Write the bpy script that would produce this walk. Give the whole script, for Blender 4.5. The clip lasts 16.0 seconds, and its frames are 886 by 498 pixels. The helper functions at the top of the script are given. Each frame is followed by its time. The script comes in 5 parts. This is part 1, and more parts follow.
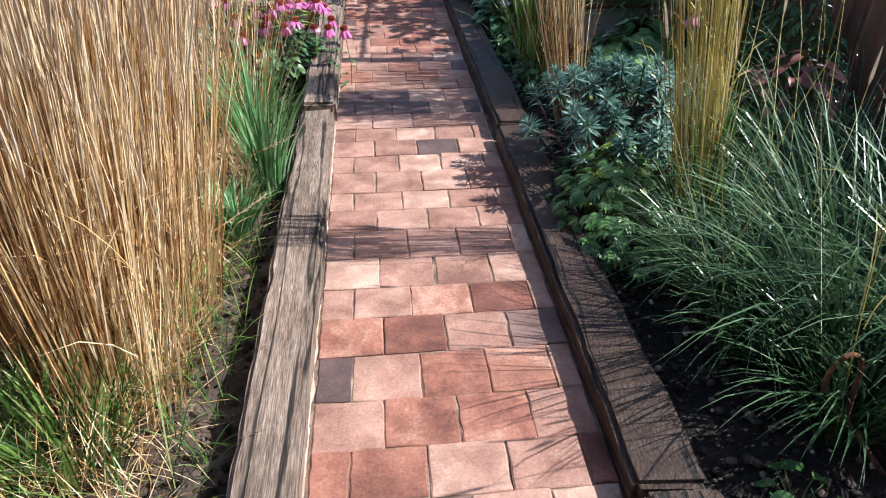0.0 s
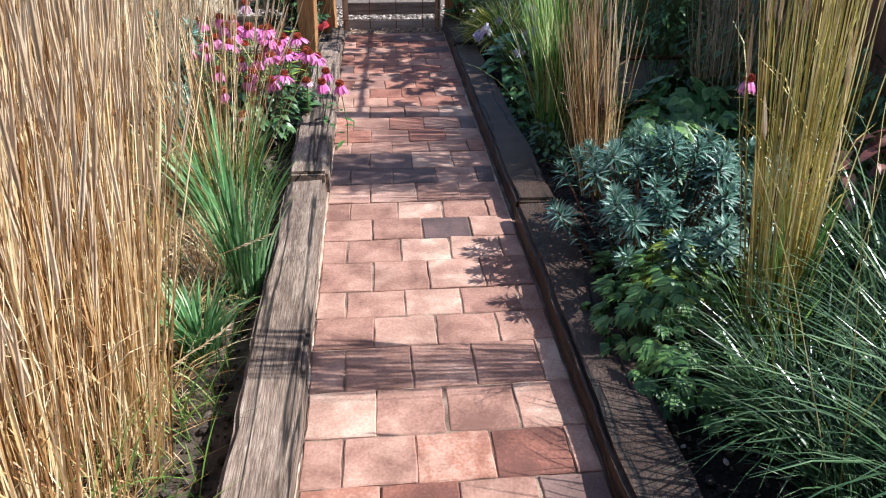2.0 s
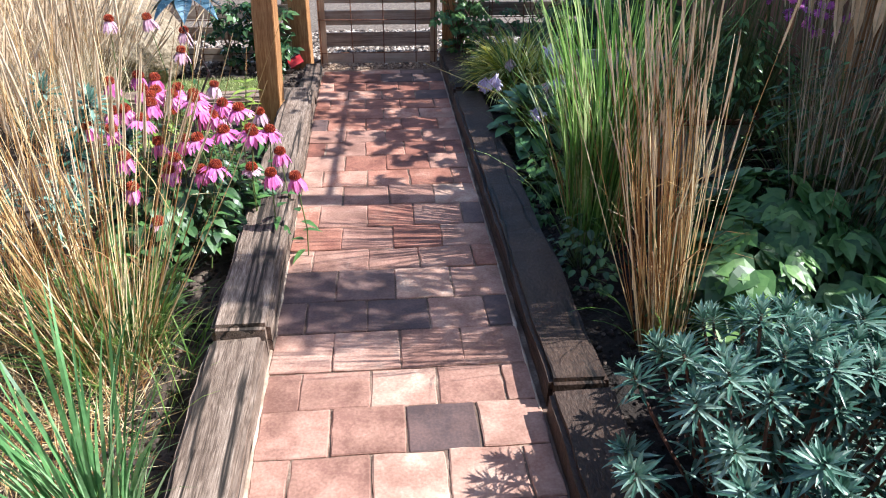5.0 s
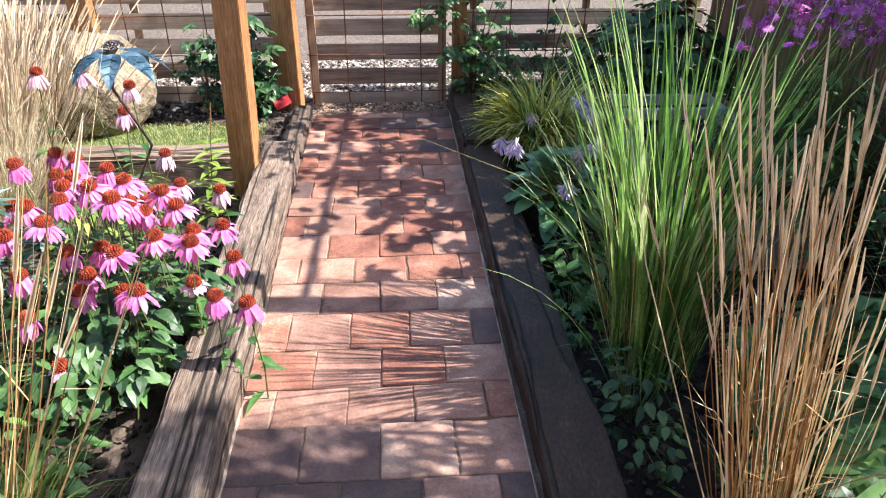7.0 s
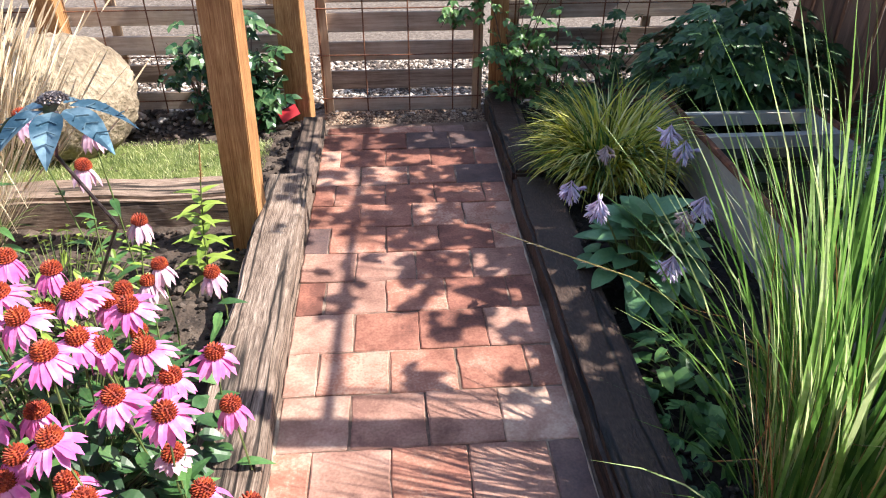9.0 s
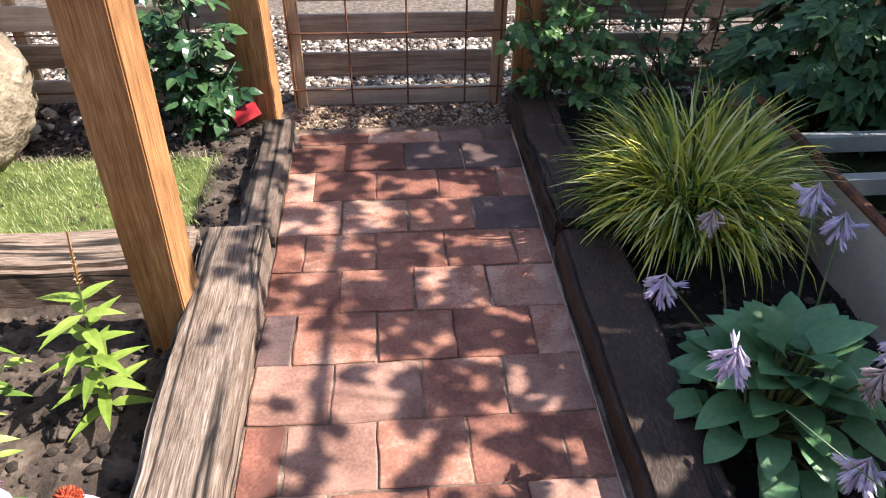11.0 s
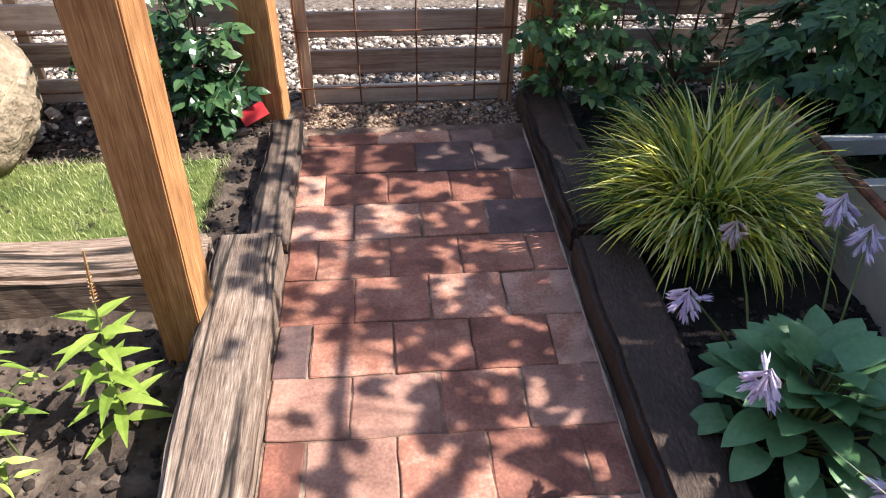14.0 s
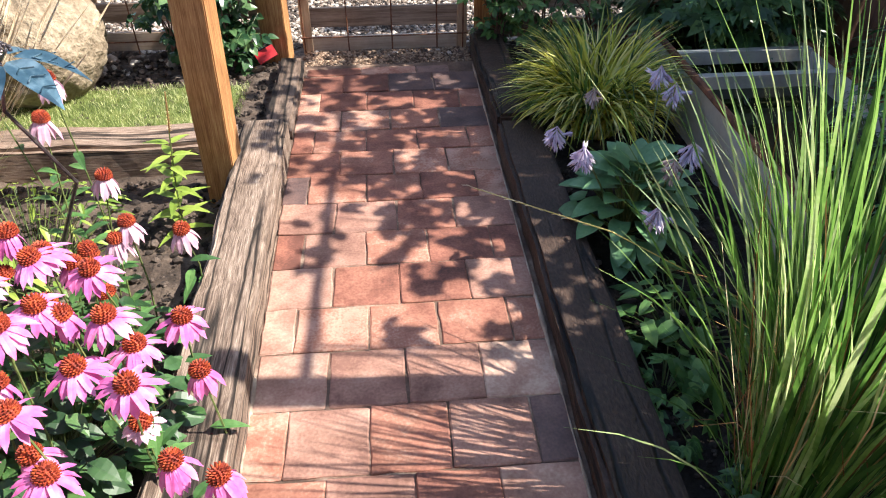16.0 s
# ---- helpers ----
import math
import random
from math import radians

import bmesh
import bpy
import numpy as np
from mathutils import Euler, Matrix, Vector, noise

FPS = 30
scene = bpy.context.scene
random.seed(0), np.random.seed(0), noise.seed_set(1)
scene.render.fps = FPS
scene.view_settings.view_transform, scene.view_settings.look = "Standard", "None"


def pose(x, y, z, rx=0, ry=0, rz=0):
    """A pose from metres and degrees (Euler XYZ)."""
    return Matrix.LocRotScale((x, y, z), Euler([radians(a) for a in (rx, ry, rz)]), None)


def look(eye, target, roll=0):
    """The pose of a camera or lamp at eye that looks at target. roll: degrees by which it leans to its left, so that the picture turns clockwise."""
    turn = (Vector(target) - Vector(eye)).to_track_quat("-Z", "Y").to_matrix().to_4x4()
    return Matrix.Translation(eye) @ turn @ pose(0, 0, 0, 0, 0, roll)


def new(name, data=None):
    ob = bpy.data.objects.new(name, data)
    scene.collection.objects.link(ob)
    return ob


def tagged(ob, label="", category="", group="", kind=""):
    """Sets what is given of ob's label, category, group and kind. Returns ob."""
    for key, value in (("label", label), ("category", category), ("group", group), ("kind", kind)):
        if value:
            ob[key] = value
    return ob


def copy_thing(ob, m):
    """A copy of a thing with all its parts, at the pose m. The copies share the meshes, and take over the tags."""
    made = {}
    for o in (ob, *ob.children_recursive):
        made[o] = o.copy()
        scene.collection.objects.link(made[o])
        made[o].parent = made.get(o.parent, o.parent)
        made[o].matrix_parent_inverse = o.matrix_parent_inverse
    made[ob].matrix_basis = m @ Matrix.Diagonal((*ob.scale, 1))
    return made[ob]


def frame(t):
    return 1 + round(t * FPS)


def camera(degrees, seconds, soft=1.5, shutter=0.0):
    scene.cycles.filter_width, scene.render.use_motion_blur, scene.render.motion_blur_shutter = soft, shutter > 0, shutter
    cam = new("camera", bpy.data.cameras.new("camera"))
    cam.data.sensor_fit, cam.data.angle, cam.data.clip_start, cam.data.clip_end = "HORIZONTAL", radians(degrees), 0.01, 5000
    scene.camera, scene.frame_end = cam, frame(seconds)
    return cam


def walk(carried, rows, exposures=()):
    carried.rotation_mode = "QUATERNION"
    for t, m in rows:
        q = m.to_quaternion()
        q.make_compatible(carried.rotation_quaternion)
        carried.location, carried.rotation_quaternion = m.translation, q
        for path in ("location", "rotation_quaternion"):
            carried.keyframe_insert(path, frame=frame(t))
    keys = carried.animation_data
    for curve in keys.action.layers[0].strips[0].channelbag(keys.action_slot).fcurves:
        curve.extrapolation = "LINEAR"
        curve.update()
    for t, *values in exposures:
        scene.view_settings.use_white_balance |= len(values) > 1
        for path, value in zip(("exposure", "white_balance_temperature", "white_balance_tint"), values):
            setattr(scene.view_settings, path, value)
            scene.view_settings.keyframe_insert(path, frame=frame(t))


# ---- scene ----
cam = camera(65.4, 16.0, soft=1.1)
PATH = [
    (0, (-0.027, 0.115, 1.526), (0.121, 1.798, 0.456), -0.2),
    (0.5, (-0.058, 0.188, 1.548), (0.092, 1.899, 0.524), 0.0),
    (1, (-0.118, 0.34, 1.563), (0.041, 2.058, 0.55), 0.4),
    (1.5, (-0.125, 0.505, 1.524), (0.04, 2.226, 0.519), 0.9),
    (2, (-0.023, 0.762, 1.51), (0.135, 2.484, 0.506), 0.4),
    (2.5, (0.067, 1.035, 1.538), (0.226, 2.755, 0.53), 0.7),
    (3, (0.046, 1.398, 1.47), (0.211, 3.118, 0.462), 1.0),
    (3.5, (-0.019, 1.633, 1.502), (0.159, 3.354, 0.498), 1.3),
    (4, (-0.007, 1.753, 1.514), (0.173, 3.47, 0.504), 1.3),
    (4.2, (0.034, 1.812, 1.515), (0.201, 3.528, 0.502), 0.6),
    (6.3, (0.116, 2.5, 1.539), (0.262, 4.228, 0.543), 0.9),
    (6.5, (0.114, 2.615, 1.548), (0.253, 4.343, 0.551), 0.9),
    (7, (0.199, 2.871, 1.533), (0.328, 4.601, 0.538), 0.3),
    (7.5, (0.214, 3.089, 1.55), (0.33, 4.817, 0.55), 0.1),
    (8, (0.101, 3.304, 1.552), (0.22, 5.02, 0.531), 0.0),
    (8.5, (0.034, 3.474, 1.565), (0.155, 5.173, 0.516), 0.3),
    (9, (0.067, 3.711, 1.552), (0.183, 5.386, 0.466), 0.1),
    (9.2, (0.081, 3.84, 1.551), (0.196, 5.498, 0.438), -0.0),
    (11.3, (0.057, 4.864, 1.411), (0.189, 6.423, 0.165), 0.8),
    (11.5, (0.048, 4.904, 1.403), (0.175, 6.459, 0.151), 0.7),
    (12, (0.043, 4.979, 1.396), (0.161, 6.525, 0.132), 0.2),
    (12.5, (0.028, 5.008, 1.426), (0.158, 6.551, 0.161), 0.9),
    (13, (-0.004, 5.014, 1.444), (0.129, 6.555, 0.176), 0.9),
    (13.5, (-0.007, 4.992, 1.446), (0.12, 6.531, 0.175), 0.6),
    (14, (0.015, 4.854, 1.469), (0.151, 6.39, 0.195), 0.7),
    (14.5, (0.046, 4.657, 1.51), (0.173, 6.189, 0.232), -0.0),
    (15, (0.053, 4.383, 1.523), (0.176, 5.916, 0.245), -0.5),
    (15.5, (0.068, 4.108, 1.539), (0.199, 5.658, 0.282), -0.1),
    (16, (0.12, 3.796, 1.552), (0.245, 5.364, 0.317), -0.2),
]
walk(cam, [(t, look(eye, target, roll)) for t, eye, target, roll in PATH], [(0, 0.82, 6000, 9), (4.2, 0.98, 5900, 9), (6.5, 1.4, 6300, 10), (9.2, 1.38, 6500, 11), (12.5, 1.26, 6550, 11), (14, 1.28, 6550, 11), (15.3, 1.42, 6550, 11), (16, 1.34, 6700, 10)])

# ---------- world, sun, exposure ----------
SUN_AZ = Vector((1.0, -0.066, 0.0)).normalized()
SUN_EL = radians(47)
world = bpy.data.worlds.new("world")
scene.world = world
world.use_nodes = True
wn = world.node_tree
sky = wn.nodes.new("ShaderNodeTexSky")
sky.sky_type, sky.sun_disc = "NISHITA", False
sky.sun_elevation = SUN_EL
sky.sun_rotation = math.atan2(SUN_AZ.x, SUN_AZ.y)
wn.nodes["Background"].inputs["Strength"].default_value = 0.125
wn.links.new(sky.outputs[0], wn.nodes["Background"].inputs["Color"])
sun = new("sun", bpy.data.lights.new("sun", "SUN"))
sun.data.energy, sun.data.angle, sun.data.color = 5.0, radians(0.45), (1.0, 0.96, 0.9)
sun.matrix_world = look(SUN_AZ * 20 * math.cos(SUN_EL) + Vector((0, 0, 20 * math.sin(SUN_EL))), (0, 0, 0))

# ---------- materials ----------


def shade(name, colors, rough=0.8, scale=8.0, stretch=(1, 1, 1), bump=0.3, fine=60.0, island=0.0, objrand=0.0,
          translucent=0.0, metal=0.0, contrast=0.35, spec=0.4, bump_dist=0.01, coords="Object", warp=0.0, cracks=None, stain=0.0):
    """A procedural material: a ramp of colours over two scales of noise, with grain relief."""
    m = bpy.data.materials.new(name)
    m.use_nodes = True
    t = m.node_tree
    N, Lk = t.nodes, t.links
    b = N["Principled BSDF"]
    tc = N.new("ShaderNodeTexCoord")
    mp = N.new("ShaderNodeMapping")
    mp.inputs["Scale"].default_value = stretch
    Lk.new(tc.outputs[coords], mp.inputs["Vector"])
    if objrand:
        # every piece gets its own cut of the pattern
        oi = N.new("ShaderNodeObjectInfo")
        shift = N.new("ShaderNodeMath")
        shift.operation = "MULTIPLY"
        shift.inputs[1].default_value = 91.7
        Lk.new(oi.outputs["Random"], shift.inputs[0])
        Lk.new(shift.outputs[0], mp.inputs["Location"])
    n1 = N.new("ShaderNodeTexNoise")
    n1.inputs["Scale"].default_value, n1.inputs["Detail"].default_value, n1.inputs["Distortion"].default_value = scale, 6, warp
    n2 = N.new("ShaderNodeTexNoise")
    n2.inputs["Scale"].default_value, n2.inputs["Detail"].default_value = fine, 5
    Lk.new(mp.outputs[0], n1.inputs["Vector"])
    Lk.new(mp.outputs[0], n2.inputs["Vector"])
    mix = N.new("ShaderNodeMath")
    mix.operation = "MULTIPLY_ADD"
    mix.inputs[1].default_value = contrast
    Lk.new(n2.outputs["Fac"], mix.inputs[0])
    half = N.new("ShaderNodeMath")
    half.operation = "MULTIPLY_ADD"
    half.inputs[1].default_value, half.inputs[2].default_value = 1.5 - contrast, -0.25
    Lk.new(n1.outputs["Fac"], half.inputs[0])
    Lk.new(half.outputs[0], mix.inputs[2])
    last = mix.outputs[0]
    for amount, kind, socket in ((island, "ShaderNodeNewGeometry", "Random Per Island"), (objrand, "ShaderNodeObjectInfo", "Random")):
        if amount:
            src = N.new(kind)
            add = N.new("ShaderNodeMath")
            add.operation = "MULTIPLY_ADD"
            add.inputs[1].default_value = amount
            Lk.new(src.outputs[socket], add.inputs[0])
            sub = N.new("ShaderNodeMath")
            sub.operation = "SUBTRACT"
            sub.inputs[1].default_value = amount / 2
            Lk.new(last, sub.inputs[0])
            Lk.new(sub.outputs[0], add.inputs[2])
            last = add.outputs[0]
    ramp = N.new("ShaderNodeValToRGB")
    e = ramp.color_ramp.elements
    while len(e) < len(colors):
        e.new(0.5)
    for i, c in enumerate(colors):
        e[i].position = 0.22 + 0.62 * i / max(1, len(colors) - 1)
        e[i].color = (*c, 1)
    Lk.new(last, ramp.inputs[0])
    Lk.new(ramp.outputs[0], b.inputs["Base Color"])
    height = mix.outputs[0]
    if cracks:
        # long splits along the grain, sunk and dark with dirt
        cm = N.new("ShaderNodeMapping")
        cm.inputs["Scale"].default_value = cracks
        Lk.new(tc.outputs[coords], cm.inputs["Vector"])
        cn = N.new("ShaderNodeTexNoise")
        cn.inputs["Scale"].default_value, cn.inputs["Detail"].default_value = 1.0, 3
        Lk.new(cm.outputs[0], cn.inputs["Vector"])
        off = N.new("ShaderNodeMath")
        off.operation = "SUBTRACT"
        off.inputs[1].default_value = 0.5
        Lk.new(cn.outputs["Fac"], off.inputs[0])
        ab = N.new("ShaderNodeMath")
        ab.operation = "ABSOLUTE"
        Lk.new(off.outputs[0], ab.inputs[0])
        mr = N.new("ShaderNodeMapRange")
        mr.inputs["From Min"].default_value, mr.inputs["From Max"].default_value = 0.006, 0.034
        mr.inputs["To Min"].default_value, mr.inputs["To Max"].default_value = 0.1, 1.0
        Lk.new(ab.outputs[0], mr.inputs["Value"])
        dk = N.new("ShaderNodeMix")
        dk.data_type, dk.blend_type = "RGBA", "MULTIPLY"
        dk.inputs[0].default_value = 1.0
        Lk.new(ramp.outputs[0], dk.inputs[6])
        Lk.new(mr.outputs[0], dk.inputs[7])
        Lk.new(dk.outputs[2], b.inputs["Base Color"])
        hs = N.new("ShaderNodeMath")
        hs.operation = "MULTIPLY_ADD"
        hs.inputs[1].default_value = 0.8
        Lk.new(mr.outputs[0], hs.inputs[0])
        Lk.new(mix.outputs[0], hs.inputs[2])
        height = hs.outputs[0]
    if stain:
        # old dirt and damp that lies in patches across neighbouring pieces
        geo = N.new("ShaderNodeNewGeometry")
        sn = N.new("ShaderNodeTexNoise")
        sn.inputs["Scale"].default_value, sn.inputs["Detail"].default_value, sn.inputs["Roughness"].default_value = 5.0, 9, 0.68
        Lk.new(geo.outputs["Position"], sn.inputs["Vector"])
        sr = N.new("ShaderNodeMapRange")
        sr.inputs["From Min"].default_value, sr.inputs["From Max"].default_value = 0.42, 0.62
        sr.inputs["To Min"].default_value, sr.inputs["To Max"].default_value = 0.0, stain
        Lk.new(sn.outputs["Fac"], sr.inputs["Value"])
        sm = N.new("ShaderNodeMix")
        sm.data_type, sm.blend_type = "RGBA", "MULTIPLY"
        Lk.new(sr.outputs[0], sm.inputs[0])
        Lk.new(b.inputs["Base Color"].links[0].from_socket, sm.inputs[6])
        sm.inputs[7].default_value = (0.4, 0.36, 0.33, 1)
        Lk.new(sm.outputs[2], b.inputs["Base Color"])
    b.inputs["Roughness"].default_value = rough
    b.inputs["Metallic"].default_value = metal
    b.inputs["Specular IOR Level"].default_value = spec
    if bump:
        bp = N.new("ShaderNodeBump")
        bp.inputs["Strength"].default_value, bp.inputs["Distance"].default_value = bump, bump_dist
        Lk.new(height, bp.inputs["Height"])
        Lk.new(bp.outputs[0], b.inputs["Normal"])
    if translucent:
        tr = N.new("ShaderNodeBsdfTranslucent")
        Lk.new(ramp.outputs[0], tr.inputs["Color"])
        mx = N.new("ShaderNodeMixShader")
        mx.inputs[0].default_value = translucent
        out = N["Material Output"]
        Lk.new(b.outputs[0], mx.inputs[1])
        Lk.new(tr.outputs[0], mx.inputs[2])
        Lk.new(mx.outputs[0], out.inputs["Surface"])
    return m


M_TILE = shade("terracotta", [(0.24, 0.12, 0.09), (0.36, 0.195, 0.145), (0.46, 0.275, 0.208), (0.58, 0.41, 0.315)], 0.8, 8, bump=0.8, fine=110, objrand=0.42, contrast=0.55, bump_dist=0.002, warp=0.6, stain=0.55)
M_TILE_DARK = shade("dark_brick", [(0.085, 0.055, 0.052), (0.16, 0.095, 0.082), (0.26, 0.16, 0.13)], 0.65, 8, bump=0.8, fine=110, objrand=0.4, contrast=0.55, bump_dist=0.002, warp=0.6, stain=0.5)
M_TILE_RED = shade("red_brick", [(0.15, 0.059, 0.042), (0.26, 0.102, 0.069), (0.37, 0.166, 0.112), (0.52, 0.31, 0.23)], 0.7, 8, bump=0.8, fine=110, objrand=0.5, contrast=0.55, bump_dist=0.002, warp=0.6, stain=0.6)
M_MORTAR = shade("sandy_mortar", [(0.05, 0.032, 0.024), (0.17, 0.11, 0.08), (0.46, 0.35, 0.26)], 0.95, 7, bump=0.8, fine=120, bump_dist=0.01)
M_SLEEPER = shade("weathered_oak", [(0.05, 0.034, 0.026), (0.165, 0.116, 0.087), (0.31, 0.235, 0.184), (0.54, 0.45, 0.37)], 0.85, 4, stretch=(10, 0.5, 10), bump=1.0, fine=26, contrast=0.95, bump_dist=0.0025, warp=0.3, cracks=(10, 0.35, 10), stain=0.6)
# dark brown oak, deepened in colour for the shade of overhanging plants
M_SLEEPER_DARK = shade("shaded_dark_oak", [(0.018, 0.01, 0.007), (0.036, 0.02, 0.013), (0.058, 0.034, 0.023), (0.115, 0.076, 0.055)], 0.6, 4, stretch=(3, 1.2, 3), bump=0.6, fine=45, contrast=0.9, bump_dist=0.008, warp=0.3, cracks=(8, 0.6, 8))
M_SLEEPER_BROWN = shade("brown_oak", [(0.05, 0.034, 0.026), (0.14, 0.097, 0.073), (0.22, 0.157, 0.12), (0.34, 0.26, 0.205)], 0.85, 4, stretch=(7, 0.6, 7), bump=0.8, fine=26, contrast=0.8, bump_dist=0.002, warp=0.3, cracks=(6, 0.3, 6), stain=0.6)
M_SLEEPER_X = shade("weathered_oak_cross", [(0.06, 0.04, 0.03), (0.2, 0.135, 0.1), (0.33, 0.245, 0.19), (0.52, 0.42, 0.33)], 0.85, 4, stretch=(0.5, 15, 15), bump=1.0, fine=24, contrast=1.25, bump_dist=0.0022, warp=0.25, cracks=(0.45, 14, 14), stain=0.5)
M_POST = shade("orange_softwood", [(0.17, 0.066, 0.023), (0.33, 0.15, 0.056), (0.48, 0.255, 0.105), (0.66, 0.44, 0.22)], 0.7, 4, stretch=(9, 9, 0.4), bump=0.5, fine=30, contrast=0.9, bump_dist=0.001, warp=0.6, stain=0.35)
M_SLAT = shade("grey_pallet_wood", [(0.2, 0.135, 0.095), (0.43, 0.325, 0.25), (0.58, 0.47, 0.375)], 0.85, 5, stretch=(0.5, 9, 11), bump=0.5, fine=30, objrand=0.45, contrast=0.5, bump_dist=0.0015, stain=0.4)
M_STILE = shade("pale_softwood", [(0.28, 0.17, 0.1), (0.45, 0.3, 0.19), (0.55, 0.4, 0.27)], 0.8, 5, stretch=(6, 6, 0.4), bump=0.5, fine=30, contrast=0.5, bump_dist=0.006)
M_RUST = shade("rusty_steel", [(0.06, 0.025, 0.018), (0.16, 0.065, 0.035), (0.28, 0.12, 0.06)], 0.85, 30, bump=0.4, fine=200, bump_dist=0.002)
M_SOIL = shade("dark_soil", [(0.008, 0.006, 0.005), (0.02, 0.014, 0.011), (0.042, 0.03, 0.023)], 0.95, 9, bump=1.0, fine=70, bump_dist=0.03)
M_SOIL_DRY = shade("dry_brown_soil", [(0.025, 0.017, 0.013), (0.075, 0.053, 0.04), (0.17, 0.13, 0.1)], 0.95, 9, bump=1.0, fine=70, bump_dist=0.02)
M_CLOD = shade("soil_clods", [(0.014, 0.01, 0.008), (0.04, 0.029, 0.023), (0.12, 0.09, 0.072)], 0.95, 20, bump=0.6, fine=120, island=0.5)
M_GRIT = shade("gravel_bed", [(0.06, 0.045, 0.035), (0.15, 0.115, 0.09), (0.28, 0.23, 0.19)], 0.95, 40, bump=1.0, fine=160, bump_dist=0.01)
M_PEBBLE = shade("pebbles", [(0.04, 0.03, 0.025), (0.12, 0.085, 0.065), (0.24, 0.185, 0.145), (0.5, 0.44, 0.38)], 0.7, 12, bump=0.2, fine=90, island=0.9, contrast=0.3)
M_GRITTY = shade("brown_grit", [(0.1, 0.06, 0.04), (0.26, 0.17, 0.115), (0.42, 0.31, 0.22)], 0.9, 20, bump=0.2, island=0.8)
M_STRAW = shade("straw_stems", [(0.22, 0.1, 0.035), (0.48, 0.28, 0.11), (0.7, 0.48, 0.22), (0.86, 0.7, 0.44)], 0.6, 3, bump=0, island=1.0, translucent=0.15)
M_STRAW_PALE = shade("bleached_straw", [(0.5, 0.38, 0.22), (0.68, 0.55, 0.36), (0.8, 0.69, 0.5), (0.86, 0.78, 0.62)], 0.6, 3, bump=0, island=0.6, translucent=0.25)
M_BLADE_BRIGHT = shade("sunlit_blades", [(0.06, 0.14, 0.03), (0.13, 0.27, 0.05), (0.27, 0.44, 0.11), (0.58, 0.68, 0.32)], 0.4, 3, bump=0, island=0.7, translucent=0.5)
# greyer copy of the straw, with the shade by the fence in its colour
M_STRAW_DULL = shade("shaded_straw_stems", [(0.16, 0.12, 0.08), (0.32, 0.245, 0.165), (0.5, 0.41, 0.29)], 0.7, 3, bump=0, island=0.6, translucent=0.1)
M_STRAW_GREEN = shade("greenish_stems", [(0.22, 0.19, 0.04), (0.43, 0.36, 0.085), (0.62, 0.52, 0.18), (0.74, 0.64, 0.33)], 0.6, 3, bump=0, island=0.6, translucent=0.15)
M_PLUME = shade("pale_plumes", [(0.5, 0.37, 0.24), (0.68, 0.53, 0.36), (0.78, 0.66, 0.5)], 0.8, 20, bump=0, island=0.5, translucent=0.2)
M_BLADE = shade("green_blades", [(0.035, 0.08, 0.02), (0.09, 0.18, 0.04), (0.2, 0.34, 0.07), (0.4, 0.51, 0.17)], 0.4, 3, bump=0, island=0.7, translucent=0.5)
# darker copy of the green blades, shade of the east bed painted in
M_BLADE_DARK = shade("shaded_green_blades", [(0.02, 0.05, 0.022), (0.06, 0.12, 0.05), (0.19, 0.28, 0.145)], 0.3, 3, bump=0, island=0.6, translucent=0.2)
M_BLADE_BLUE = shade("blue_green_blades", [(0.05, 0.13, 0.045), (0.15, 0.33, 0.12), (0.42, 0.6, 0.34)], 0.42, 3, bump=0, island=0.6, translucent=0.25)
M_GOLD = shade("golden_blades", [(0.2, 0.23, 0.025), (0.54, 0.54, 0.06), (0.8, 0.75, 0.15), (0.9, 0.85, 0.4)], 0.45, 3, bump=0, island=0.9, translucent=0.4)
M_EUPH = shade("glaucous_leaves", [(0.03, 0.085, 0.06), (0.085, 0.185, 0.135), (0.18, 0.3, 0.235), (0.34, 0.48, 0.4)], 0.38, 3, bump=0, island=0.7, translucent=0.15)
M_HOSTA = shade("hosta_leaves", [(0.055, 0.14, 0.06), (0.13, 0.27, 0.12), (0.28, 0.44, 0.23)], 0.36, 4, bump=0.4, fine=80, island=0.5, translucent=0.18, bump_dist=0.004)
M_LEAF = shade("mid_green_leaves", [(0.035, 0.09, 0.026), (0.09, 0.2, 0.056), (0.19, 0.33, 0.1)], 0.4, 6, bump=0.2, fine=60, island=0.6, translucent=0.2, bump_dist=0.003)
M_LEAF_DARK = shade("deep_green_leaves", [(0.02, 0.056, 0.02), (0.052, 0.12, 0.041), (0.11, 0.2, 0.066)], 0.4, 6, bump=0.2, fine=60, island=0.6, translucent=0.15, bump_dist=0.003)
M_LEAF_GLOSS = shade("glossy_rose_leaves", [(0.02, 0.055, 0.025), (0.05, 0.11, 0.045), (0.1, 0.18, 0.07)], 0.25, 6, bump=0.2, fine=60, island=0.6, translucent=0.12, bump_dist=0.003)
M_LIME = shade("lime_leaves", [(0.12, 0.2, 0.03), (0.26, 0.36, 0.06), (0.4, 0.48, 0.12)], 0.45, 6, bump=0.2, fine=60, island=0.5, translucent=0.3, bump_dist=0.003)
M_MAROON = shade("maroon_leaves", [(0.07, 0.022, 0.018), (0.25, 0.085, 0.065), (0.46, 0.22, 0.17)], 0.5, 6, bump=0.2, island=0.6, translucent=0.15)
M_PINK = shade("pink_petals", [(0.56, 0.08, 0.32), (0.73, 0.19, 0.46), (0.86, 0.42, 0.66)], 0.5, 20, bump=0, island=0.6, translucent=0.25)
